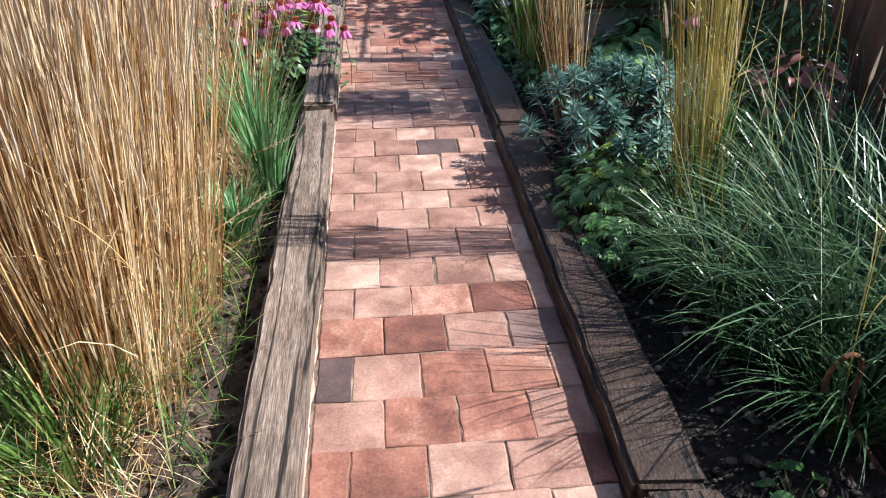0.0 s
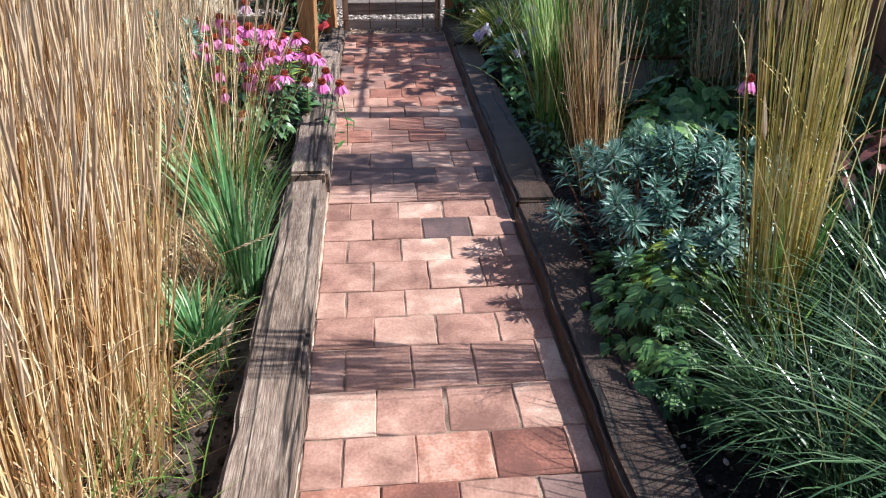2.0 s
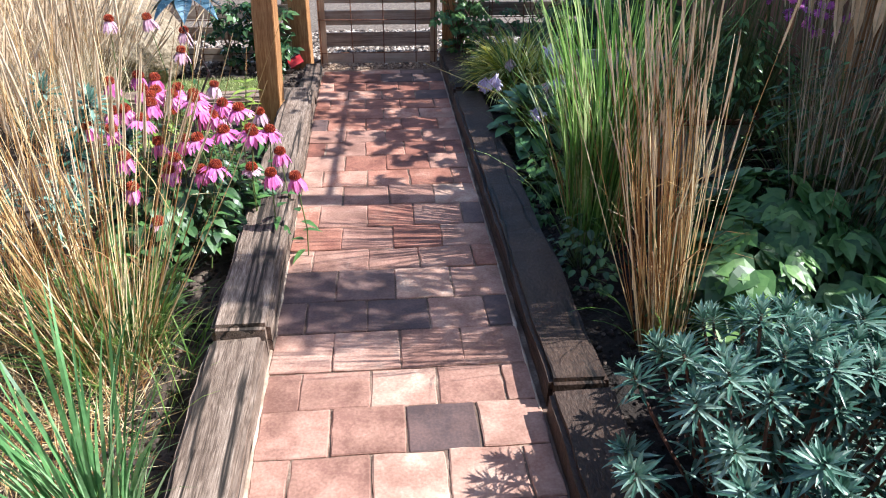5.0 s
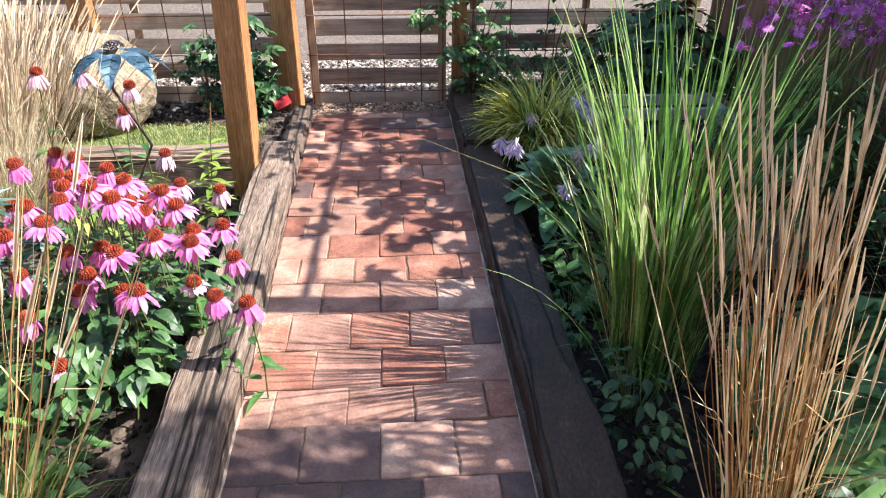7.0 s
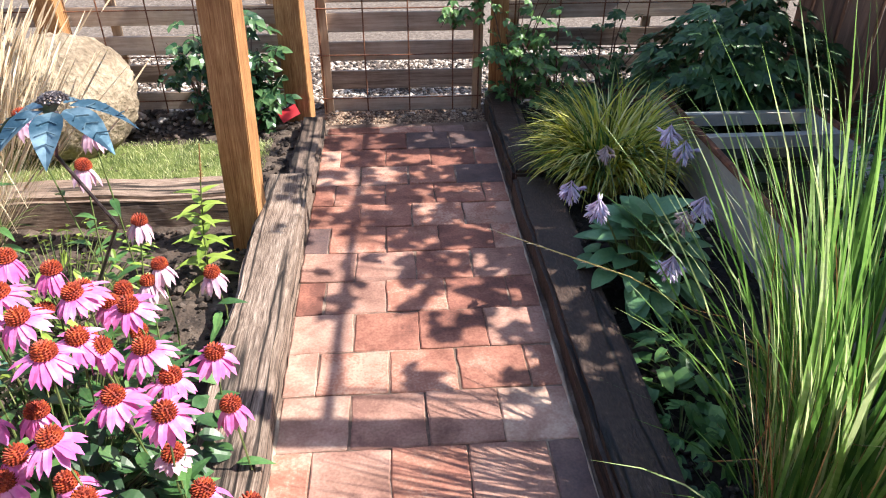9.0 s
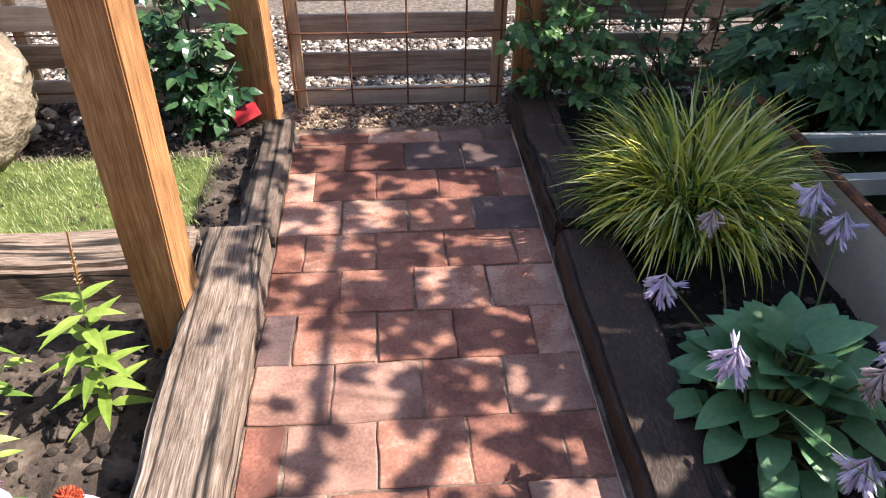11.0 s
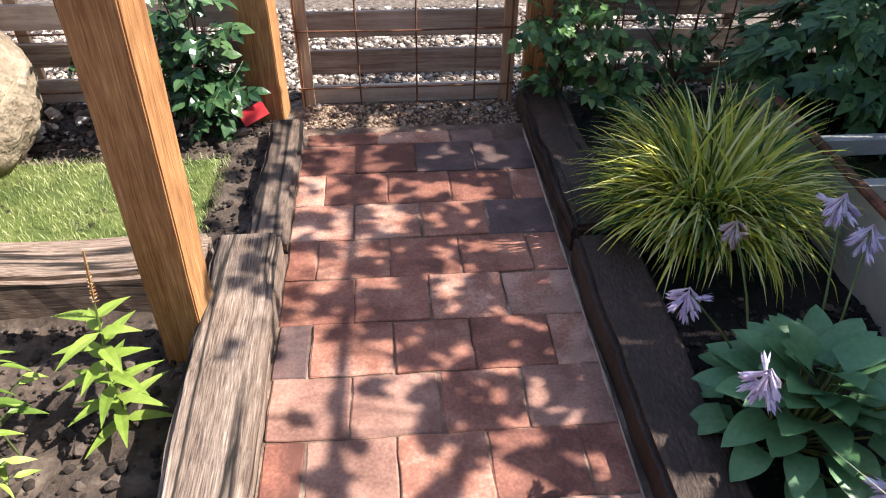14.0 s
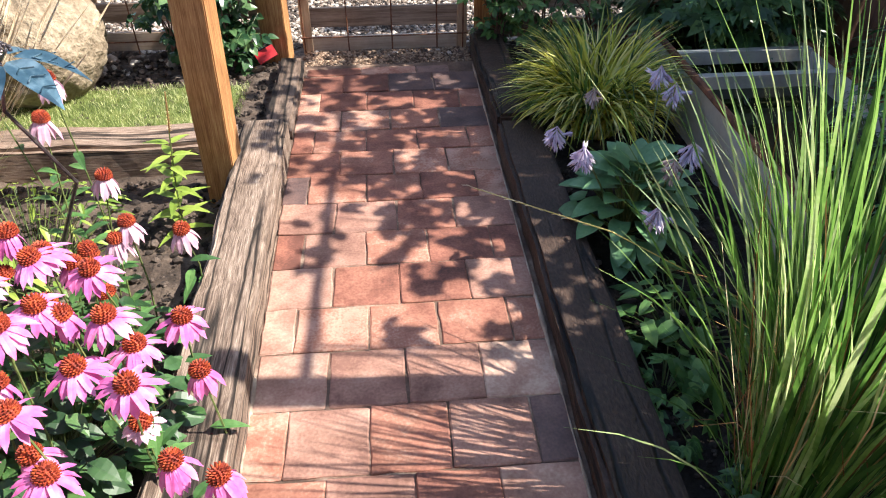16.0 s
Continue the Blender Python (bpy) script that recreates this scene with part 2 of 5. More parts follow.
M_PINK_PALE = shade("faded_pink_petals", [(0.5, 0.25, 0.36), (0.68, 0.42, 0.52), (0.8, 0.62, 0.66)], 0.5, 20, bump=0, island=0.6, translucent=0.25)
M_CONE = shade("rust_cones", [(0.12, 0.015, 0.01), (0.32, 0.045, 0.018), (0.52, 0.13, 0.03)], 0.7, 60, bump=0.6, fine=300, island=0.3, bump_dist=0.003)
M_LILAC = shade("lilac_florets", [(0.42, 0.33, 0.52), (0.66, 0.57, 0.74), (0.88, 0.83, 0.9)], 0.5, 20, bump=0, island=0.7, translucent=0.25)
M_PURPLE = shade("purple_florets", [(0.42, 0.06, 0.36), (0.64, 0.14, 0.55), (0.8, 0.34, 0.7)], 0.5, 20, bump=0, island=0.6, translucent=0.25)
M_SILVER = shade("silvery_leaves", [(0.16, 0.22, 0.16), (0.34, 0.42, 0.34), (0.6, 0.66, 0.58)], 0.5, 8, bump=0.2, island=0.6, translucent=0.15)
M_FADED = shade("spent_florets", [(0.2, 0.14, 0.12), (0.42, 0.33, 0.32), (0.62, 0.53, 0.54)], 0.6, 20, bump=0, island=0.7, translucent=0.2)
M_LIME_MORTAR = shade("pale_mortar", [(0.24, 0.17, 0.12), (0.42, 0.32, 0.24), (0.6, 0.49, 0.39)], 0.95, 12, bump=0.8, fine=120, bump_dist=0.006)
M_STALK = shade("green_stalks", [(0.05, 0.08, 0.025), (0.11, 0.15, 0.045), (0.2, 0.2, 0.08)], 0.5, 20, bump=0, island=0.4)
M_TWIG = shade("brown_twigs", [(0.05, 0.025, 0.02), (0.12, 0.06, 0.045), (0.2, 0.12, 0.09)], 0.7, 30, bump=0.2)
M_TURF = shade("turf", [(0.03, 0.05, 0.012), (0.1, 0.13, 0.03), (0.2, 0.21, 0.07)], 0.9, 7, bump=0.6, fine=90)
M_TURF_BLADE = shade("turf_blades", [(0.12, 0.17, 0.04), (0.32, 0.38, 0.12), (0.64, 0.63, 0.36)], 0.6, 4, bump=0, island=0.7, translucent=0.3)
M_STONE = shade("pale_weathered_stone", [(0.08, 0.058, 0.038), (0.21, 0.16, 0.108), (0.34, 0.275, 0.195), (0.52, 0.45, 0.345)], 0.95, 6, bump=1.0, fine=40, contrast=0.6, bump_dist=0.03)
M_GALV = shade("dull_galvanised_steel", [(0.4, 0.385, 0.34), (0.55, 0.53, 0.475), (0.66, 0.64, 0.58)], 0.5, 4, bump=0.1, fine=50, metal=0.05, bump_dist=0.003)
M_WHITE = shade("white_enamel", [(0.3, 0.29, 0.26), (0.44, 0.43, 0.39), (0.54, 0.53, 0.49)], 0.35, 6, bump=0.1)
M_WATER = shade("pond_water", [(0.008, 0.014, 0.008), (0.025, 0.03, 0.014), (0.06, 0.065, 0.03)], 0.06, 4, bump=0.04, fine=20, spec=0.5)
M_BLUE = shade("blue_painted_metal", [(0.014, 0.035, 0.056), (0.045, 0.1, 0.14), (0.22, 0.33, 0.39)], 0.35, 12, bump=0.2, fine=60, metal=0.5, island=0.3)
M_BRONZE = shade("dark_bronze", [(0.04, 0.03, 0.03), (0.12, 0.1, 0.1), (0.25, 0.2, 0.2)], 0.35, 30, bump=0.5, fine=150, metal=0.7)
M_RED = shade("red_card", [(0.4, 0.015, 0.02), (0.55, 0.03, 0.04), (0.6, 0.06, 0.06)], 0.5, 20, bump=0.05)
M_BLACK = shade("black_card", [(0.012, 0.012, 0.014), (0.03, 0.03, 0.032)], 0.5, 20, bump=0.05)
M_PAPER = shade("white_print", [(0.6, 0.6, 0.58), (0.75, 0.75, 0.73)], 0.6, 20, bump=0)
M_FENCE = shade("brown_fence_boards", [(0.08, 0.038, 0.024), (0.17, 0.083, 0.05), (0.27, 0.142, 0.087)], 0.85, 5, stretch=(5, 5, 0.4), bump=0.5, fine=30, objrand=0.3, contrast=0.5)
M_BLOCKER = shade("blocker_brown", [(0.13, 0.085, 0.06), (0.2, 0.135, 0.1), (0.27, 0.19, 0.145)], 0.9, 5, bump=0.5, fine=60, bump_dist=0.01)
M_FIELD = shade("dry_ground", [(0.12, 0.1, 0.07), (0.22, 0.19, 0.14), (0.3, 0.27, 0.21)], 0.95, 2, bump=0.8, fine=30)

# ---------- mesh helpers ----------
rng = random.Random(7)


class Geo:
    """Vertices and faces gathered for one mesh."""

    def __init__(self):
        self.v, self.f = [], []

    def quadstrip(self, rows):
        base, n = len(self.v), len(rows[0])
        for r in rows:
            self.v.extend(r)
        for i in range(len(rows) - 1):
            for j in range(n - 1):
                a = base + i * n + j
                self.f.append((a, a + 1, a + n + 1, a + n))

    def tube(self, pts, radii, n=5):
        pts = [Vector(p) for p in pts]
        base = len(self.v)
        for i, p in enumerate(pts):
            d = (pts[min(i + 1, len(pts) - 1)] - pts[max(i - 1, 0)]).normalized()
            a = d.orthogonal().normalized()
            b = d.cross(a)
            r = radii[i] if isinstance(radii, (list, tuple)) else radii
            for k in range(n):
                u = 2 * math.pi * k / n
                self.v.append(p + r * (math.cos(u) * a + math.sin(u) * b))
        for i in range(len(pts) - 1):
            for k in range(n):
                a0, a1 = base + i * n + k, base + i * n + (k + 1) % n
                self.f.append((a0, a1, a1 + n, a0 + n))
        self.f.append(tuple(base + k for k in reversed(range(n))))
        self.f.append(tuple(base + (len(pts) - 1) * n + k for k in range(n)))

    def box(self, lo, hi, m=None):
        base = len(self.v)
        for x in (lo[0], hi[0]):
            for y in (lo[1], hi[1]):
                for z in (lo[2], hi[2]):
                    p = Vector((x, y, z))
                    self.v.append(m @ p if m else p)
        for q in ((0, 1, 3, 2), (4, 6, 7, 5), (0, 4, 5, 1), (2, 3, 7, 6), (0, 2, 6, 4), (1, 5, 7, 3)):
            self.f.append(tuple(base + i for i in q))

    def blade(self, base, az, lean, length, width, droop, segs=4, r=rng):
        """An arching, tapering strip: lean from upright at its base, more by droop at its tip."""
        p = Vector(base)
        tw = r.uniform(-0.7, 0.7)
        side = Vector((-math.sin(az + tw), math.cos(az + tw), 0))
        rows, step = [], length / segs
        for i in range(segs + 1):
            s = i / segs
            w = width * (0.65 + 0.5 * s if s < 0.5 else 0.9 * (1 - ((s - 0.5) / 0.5) ** 1.6) + 0.04) * 0.5
            rows.append([p - side * w, p + side * w])
            a = lean + droop * s ** 1.4
            p = p + step * Vector((math.sin(a) * math.cos(az), math.sin(a) * math.sin(az), math.cos(a)))
        self.quadstrip(rows)
        return rows[-1][0]

    def leaf(self, base, d, n, length, width, shape="ovate", fold=0.18, droop=0.3, segs=5):
        """A leaf with a sunken midrib, from its base along d, with n as its upper side."""
        d, n = Vector(d).normalized(), Vector(n)
        side = d.cross(n).normalized()
        n = side.cross(d).normalized()
        rows = []
        for i in range(segs + 1):
            s = i / segs
            if shape == "ovate":
                w = math.sin(math.pi * min(1, s ** 0.75)) * 0.98 + 0.02
            elif shape == "heart":
                w = (0.75 + 0.5 * s if s < 0.3 else 0.92 * math.cos((s - 0.3) / 0.7 * math.pi / 2) ** 0.8) + 0.01
            elif shape == "strap":
                w = (0.7 + 0.3 * min(1, s * 4)) * (1 if s < 0.7 else max(0.03, 1 - ((s - 0.7) / 0.3) ** 2))
            else:
                w = math.sin(math.pi * s ** 0.6) + 0.02
            w *= width / 2
            c = Vector(base) + d * (length * s) - n * (droop * length * s * s)
            rows.append([c - side * w + n * (fold * w), c, c + side * w + n * (fold * w)])
        self.quadstrip(rows)

    def pebble(self, c, r, q=rng):
        base = len(self.v)
        s = Vector((r * q.uniform(0.8, 1.3), r * q.uniform(0.7, 1.1), r * q.uniform(0.5, 0.8)))
        rot = Euler((q.uniform(-0.4, 0.4), q.uniform(-0.4, 0.4), q.uniform(0, 6.3))).to_matrix()
        for x, y, z in ICO:
            k = q.uniform(0.85, 1.15)
            self.v.append(Vector(c) + rot @ Vector((x * s.x * k, y * s.y * k, z * s.z * k)))
        self.f.extend(tuple(base + i for i in t) for t in ICO_F)

    def mesh(self, name, smooth=False):
        me = bpy.data.meshes.new(name)
        me.from_pydata(self.v, [], self.f)
        if smooth:
            me.polygons.foreach_set("use_smooth", [True] * len(me.polygons))
        return me


G5 = (1 + 5 ** 0.5) / 2
ICO = [(a / 1.9, b / 1.9, c / 1.9) for a, b, c in ((-1, G5, 0), (1, G5, 0), (-1, -G5, 0), (1, -G5, 0), (0, -1, G5), (0, 1, G5), (0, -1, -G5), (0, 1, -G5), (G5, 0, -1), (G5, 0, 1), (-G5, 0, -1), (-G5, 0, 1))]
ICO_F = [(0, 11, 5), (0, 5, 1), (0, 1, 7), (0, 7, 10), (0, 10, 11), (1, 5, 9), (5, 11, 4), (11, 10, 2), (10, 7, 6), (7, 1, 8), (3, 9, 4), (3, 4, 2), (3, 2, 6), (3, 6, 8), (3, 8, 9), (4, 9, 5), (2, 4, 11), (6, 2, 10), (8, 6, 7), (9, 8, 1)]


def part(name, g, mat, parent, label="", smooth=False, at=None, kind=""):
    """Links a gathered mesh as one part under a thing or a part."""
    me = g if isinstance(g, bpy.types.Mesh) else g.mesh(name, smooth)
    if not me.materials:
        me.materials.append(mat)
    ob = new(name, me)
    ob.parent = parent
    if at is not None:
        ob.matrix_basis = at
    return tagged(ob, label, kind=kind)


def thing(name, at, label, category, group="", rz=0.0):
    ob = new(name)
    ob.empty_display_size = 0.1
    ob.matrix_basis = pose(*at, 0, 0, rz)
    return tagged(ob, label, category, group)


def structure(name, g, mat, label, category, smooth=False):
    me = g.mesh(name, smooth)
    me.materials.append(mat)
    return tagged(new(name, me), label, category, kind="structure")


def stuff(name, g, mat, label, category, smooth=False):
    me = g.mesh(name, smooth)
    me.materials.append(mat)
    return tagged(new(name, me), label, category, kind="stuff")


def beam_mesh(name, size, wear=0.006, seg=10, axis=1, seed=1, bevel=0.008):
    """A timber with worn, uneven edges; its long side lies along the axis, its base at z 0, centred."""
    bm = bmesh.new()
    bmesh.ops.create_cube(bm, size=1)
    bmesh.ops.scale(bm, vec=size, verts=bm.verts)
    edges = [e for e in bm.edges if abs((e.verts[0].co - e.verts[1].co)[axis]) > size[axis] * 0.5]
    bmesh.ops.subdivide_edges(bm, edges=edges, cuts=seg)
    bmesh.ops.bevel(bm, geom=[e for e in bm.edges if e.is_manifold and e.calc_face_angle(0) > 1.0], offset=bevel, segments=2, affect="EDGES")
    for v in bm.verts:
        q = v.co * 3.1 + Vector((seed * 7.3, seed * 3.1, 0))
        v.co += Vector(noise.noise_vector(q)) * wear + Vector(noise.noise_vector(q * 4.3)) * wear * 0.5
        if axis != 2:
            v.co.z += size[2] / 2
    if axis == 2:
        bmesh.ops.translate(bm, vec=(0, 0, size[2] / 2), verts=bm.verts)
    me = bpy.data.meshes.new(name)
    bm.to_mesh(me)
    bm.free()
    return me


def sheet(g, x0, x1, y0, y1, z, nx, ny, rough, freq):
    rows = []
    for j in range(ny + 1):
        y = y0 + (y1 - y0) * j / ny
        rows.append([Vector((x0 + (x1 - x0) * i / nx, y, z + rough * noise.fractal(Vector(((x0 + (x1 - x0) * i / nx) * freq, y * freq, z)), 0.8, 2.0, 4))) for i in range(nx + 1)])
    g.quadstrip(rows)


# ---------- ground ----------
g = Geo()
sheet(g, -60, 60, -60, 60, -0.14, 24, 24, 0.0, 1)
structure("ground", g, M_FIELD, "bare dry pale ground around the garden", "ground")
g = Geo()
sheet(g, 0.74, 2.9, -2.5, 7.75, -0.02, 60, 220, 0.02, 9)
structure("soil_bed_east", g, M_SOIL, "dark crumbly soil of the planted bed", "soil")
g = Geo()
sheet(g, -4.2, -0.44, -2.5, 6.5, -0.05, 80, 200, 0.025, 9)
structure("soil_bed_west", g, M_SOIL_DRY, "dark crumbly soil of the planted bed", "soil")
g = Geo()
sheet(g, -4.2, -0.44, 6.45, 7.75, -0.03, 80, 40, 0.012, 9)
structure("soil_bed_north", g, M_SOIL_DRY, "dark crumbly soil beside the lawn and fence", "soil")
g = Geo()
sheet(g, -0.38, 0.64, -2.5, 7.46, -0.005, 30, 320, 0.003, 30)
structure("path_base", g, M_MORTAR, "sandy mortar showing in the joints of the brick path", "path")
g = Geo()
sheet(g, -5, 5, 7.43, 14, -0.032, 20, 20, 0.006, 5)
structure("gravel_yard", g, M_GRIT, "pale gravel yard behind the gate and fence", "gravel")


def clods(x0, x1, y0, y1, z, count, rmin, rmax, g, q):
    for _ in range(count):
        r = q.uniform(rmin, rmax) if q.random() < 0.8 else rmax * 1.6
        g.pebble((q.uniform(x0, x1), q.uniform(y0, y1), z + r * 0.25), r, q)


q = random.Random(3)
g = Geo()
clods(0.76, 1.7, 1.0, 6.3, -0.015, 4500, 0.003, 0.01, g, q)
clods(-1.6, -0.52, 1.0, 6.4, -0.045, 5500, 0.003, 0.011, g, q)
clods(-2.2, -0.48, 6.65, 7.7, -0.025, 2200, 0.003, 0.01, g, q)
stuff("soil_clods", g, M_CLOD, "loose dark soil crumbs over the beds", "soil crumbs")
g = Geo()
clods(-2.4, 1.9, 7.78, 8.9, -0.03, 26000, 0.005, 0.0115, g, q)
clods(-0.36, 0.56, 7.6, 7.7, -0.026, 120, 0.006, 0.012, g, q)
clods(-1.8, -0.6, 7.45, 7.75, -0.02, 260, 0.01, 0.022, g, q)
stuff("pebbles", g, M_PEBBLE, "mixed grey and buff rounded gravel", "pebbles")

g = Geo()
clods(-0.36, 0.58, 7.38, 7.7, -0.02, 5200, 0.0022, 0.0055, g, q)
stuff("path_grit", g, M_GRITTY, "fine brown grit before the gate", "grit")

# ---------- timber edging ----------


def sleeper(x, y0, y1, w, h, mat, label, seed, z=-0.06, rz=0.0):
    t = thing("railway_sleeper", (x, (y0 + y1) / 2, z), label, "sleeper", "sleepers edging the path", rz)
    part("timber", beam_mesh("timber", (w, y1 - y0, h - z), 0.013, 40, 1, seed, 0.016), mat, t)
    return t


OLD = "weathered grey cracked wooden railway sleeper edging the path"
SHADED_OAK = "dark brown wooden railway sleeper edging the path, shade put into its colour"
sleeper(-0.375, -2.5, 1.02, 0.185, 0.095, M_SLEEPER, OLD, 1, rz=0.3)
sleeper(-0.395, 1.03, 3.93, 0.185, 0.095, M_SLEEPER, OLD, 2, rz=0.6)
sleeper(-0.425, 3.94, 6.60, 0.195, 0.125, M_SLEEPER, OLD, 3, rz=0.8)
sleeper(-0.41, 6.62, 7.46, 0.14, 0.05, M_SLEEPER_BROWN, "low worn wooden sleeper edging the path by the gate", 4)
sleeper(0.655, -2.5, 1.2, 0.2, 0.1, M_SLEEPER_DARK, SHADED_OAK, 5, rz=-0.4)
sleeper(0.663, 1.21, 3.585, 0.2, 0.1, M_SLEEPER_DARK, SHADED_OAK, 6, rz=-0.4)
sleeper(0.68, 3.6, 6.56, 0.195, 0.1, M_SLEEPER_DARK, SHADED_OAK, 7, rz=-0.2)
sleeper(0.675, 6.575, 7.66, 0.175, 0.11, M_SLEEPER_DARK, SHADED_OAK, 8)
t = thing("railway_sleeper", (-1.72, 6.545, -0.09), "weathered wooden railway sleeper between the bed and the lawn", "sleeper", "sleepers edging the path")
part("timber", beam_mesh("timber", (2.28, 0.2, 0.195), 0.014, 30, 0, 9, 0.018), M_SLEEPER_X, t)

# ---------- garden gate, fence and posts ----------


def post(x, y, h, sx, sy, seed, label, lean=(0, 0), z=-0.14, rz=-7):
    t = thing("timber_post", (x, y, z), label, "post", "square timber posts")
    t.matrix_basis = pose(x, y, z, lean[0], lean[1], rz)
    part("shaft", beam_mesh("shaft", (sx, sy, h - z), 0.0025, 30, 2, seed, 0.004), M_POST, t)
    return t


post(-0.585, 6.28, 2.1, 0.125, 0.12, 11, "orange-brown square softwood pergola post beside the path", (0, 2.0))
post(-0.505, 7.64, 1.5, 0.14, 0.12, 12, "orange-brown square softwood gate post with knots")
post(0.665, 7.72, 1.5, 0.1, 0.1, 13, "orange-brown square softwood gate post behind climbing leaves")
post(-1.81, 7.7, 1.3, 0.14, 0.1, 14, "orange-brown square softwood fence post")
post(2.25, 4.975, 2.95, 0.11, 0.11, 15, "orange-brown square softwood pergola post by the boarded fence")
post(2.34, 7.9, 2.75, 0.115, 0.115, 16, "orange-brown square softwood pergola post behind the slatted fence")
t = thing("pergola_beam", (2.25, 6.45, 2.55), "slim softwood pergola rail carried on two posts", "beam", rz=-1.8)
part("timber", beam_mesh("timber", (0.026, 3.0, 0.026), 0.003, 10, 1, 17, 0.004), M_POST, t)

gate = thing("garden_gate", (0.1, 7.72, 0), "low slatted wooden garden gate with rusty wire mesh, closed", "gate")
for k, z in enumerate((-0.035, 0.105, 0.275, 0.44, 0.605, 0.77)):
    part("slat", beam_mesh("slat", (0.94, 0.022, 0.11 if k else 0.085), 0.002, 4, 0, 20 + k, 0.003), M_SLAT, gate, at=pose(0, 0.035, z + 0.001 * k))
for k, x in enumerate((-0.445, 0.445)):
    part("stile", beam_mesh("stile", (0.055, 0.04, 0.98), 0.002, 4, 2, 30 + k, 0.003), M_STILE, gate, "pale wooden gate upright", at=pose(x, 0.0, -0.045))
part("wire_mesh", (lambda g: ([g.tube([(x, -0.028, -0.02), (x + rng.uniform(-0.004, 0.004), -0.03, 0.4), (x, -0.028, 0.92)], 0.0042, 6) for x in (-0.46, -0.21, 0.04, 0.3, 0.45)],
     [g.tube([(-0.48, -0.034, z), (0, -0.037, z + rng.uniform(-0.004, 0.004)), (0.48, -0.034, z)], 0.0042, 6) for z in (0.07, 0.33, 0.59, 0.85)], g)[-1])(Geo()), M_RUST, gate, "rusty welded steel mesh")


def fence(x0, x1, y, z_low, label, seed):
    t = thing("slatted_fence", ((x0 + x1) / 2, y, 0), label, "fence")
    w = x1 - x0
    for k in range(6):
        part("slat", beam_mesh("slat", (w, 0.022, 0.105), 0.003, 6, 0, seed + k, 0.003), M_SLAT, t, at=pose(0, 0.03, z_low + 0.165 * k))
    for k in range(max(2, round(w / 1.0) + 1)):
        x = -w / 2 + 0.05 + k * (w - 0.1) / max(1, round(w / 1.0))
        part("batten", beam_mesh("batten", (0.05, 0.03, 1.0), 0.002, 4, 2, seed + 40 + k, 0.003), M_STILE, t, at=pose(x, 0.06, -0.02))
    gm = Geo()
    n = int(w / 0.26)
    for k in range(n + 1):
        x = -w / 2 + 0.04 + k * 0.26
        gm.tube([(x, -0.022, -0.05), (x, -0.022, 0.95)], 0.0042, 6)
    for z in (0.07, 0.33, 0.59, 0.85):
        gm.tube([(-w / 2, -0.03, z), (w / 2, -0.03, z)], 0.0042, 6)
    part("wire_mesh", gm, M_RUST, t, "rusty welded steel mesh")


fence(-4.2, -0.58, 7.74, 0.0, "slatted grey pallet-wood fence with rusty wire mesh", 60)
fence(0.72, 2.4, 7.76, 0.0, "slatted grey pallet-wood fence with rusty mesh behind climbers", 80)

t = thing("boarded_fence", (2.42, 2.6, 0), "tall dark brown vertical-boarded garden fence of uneven height", "fence")
# board heights are made up, stepped to set where the fence's shade reaches
tall = beam_mesh("board", (0.02, 0.14, 2.18), 0.002, 6, 2, 99, 0.003)
low = beam_mesh("board", (0.02, 0.14, 1.42), 0.002, 6, 2, 98, 0.003)
mid = beam_mesh("board", (0.02, 0.14, 1.86), 0.002, 6, 2, 95, 0.003)
high = beam_mesh("board", (0.02, 0.14, 2.26), 0.002, 6, 2, 96, 0.003)
for k in range(67):
    y = -4.6 + 0.146 * k
    part("board", low if y < 1.35 else mid if 2.55 < y < 3.0 else high if 1.6 < y < 2.5 else tall, M_FENCE, t, at=pose(0.012 * (k % 2), y, -0.14))
part("rail", beam_mesh("rail", (0.04, 9.7, 0.08), 0.003, 8, 1, 97, 0.004), M_FENCE, t, at=pose(0.04, 0.2, 1.0))

# ---------- unseen plain walls added around the walk to block sky light ---
for name, lo, hi in (("blocker_wall_south", (-4.6, -2.9, -0.14), (3.0, -2.6, 5.2)), ("blocker_wall_west", (-4.5, -2.6, -0.14), (-4.3, 7.6, 1.9))):
    g = Geo()
    g.box(lo, hi)
    structure(name, g, M_BLOCKER, "plain brown wall closing the garden, added unseen to block sky light", "wall")

# ---------- brick path ----------
path = thing("brick_path", (0, 0, 0), "staggered terracotta paving bricks of the garden path, worn and stained", "path")
path["kind"] = "structure"
ROWS_Y = [1.30, 1.48, 1.67, 1.88, 2.08, 2.265, 2.47, 2.69, 2.87, 3.045, 3.265, 3.46, 3.65, 3.83, 4.045, 4.245, 4.47, 4.64, 4.845, 5.07, 5.29, 5.49, 5.70, 5.90, 6.10, 6.30, 6.50, 6.695, 6.90, 7.10, 7.315, 7.41]
for k in range(19):
    ROWS_Y.insert(0, ROWS_Y[0] - 0.198)


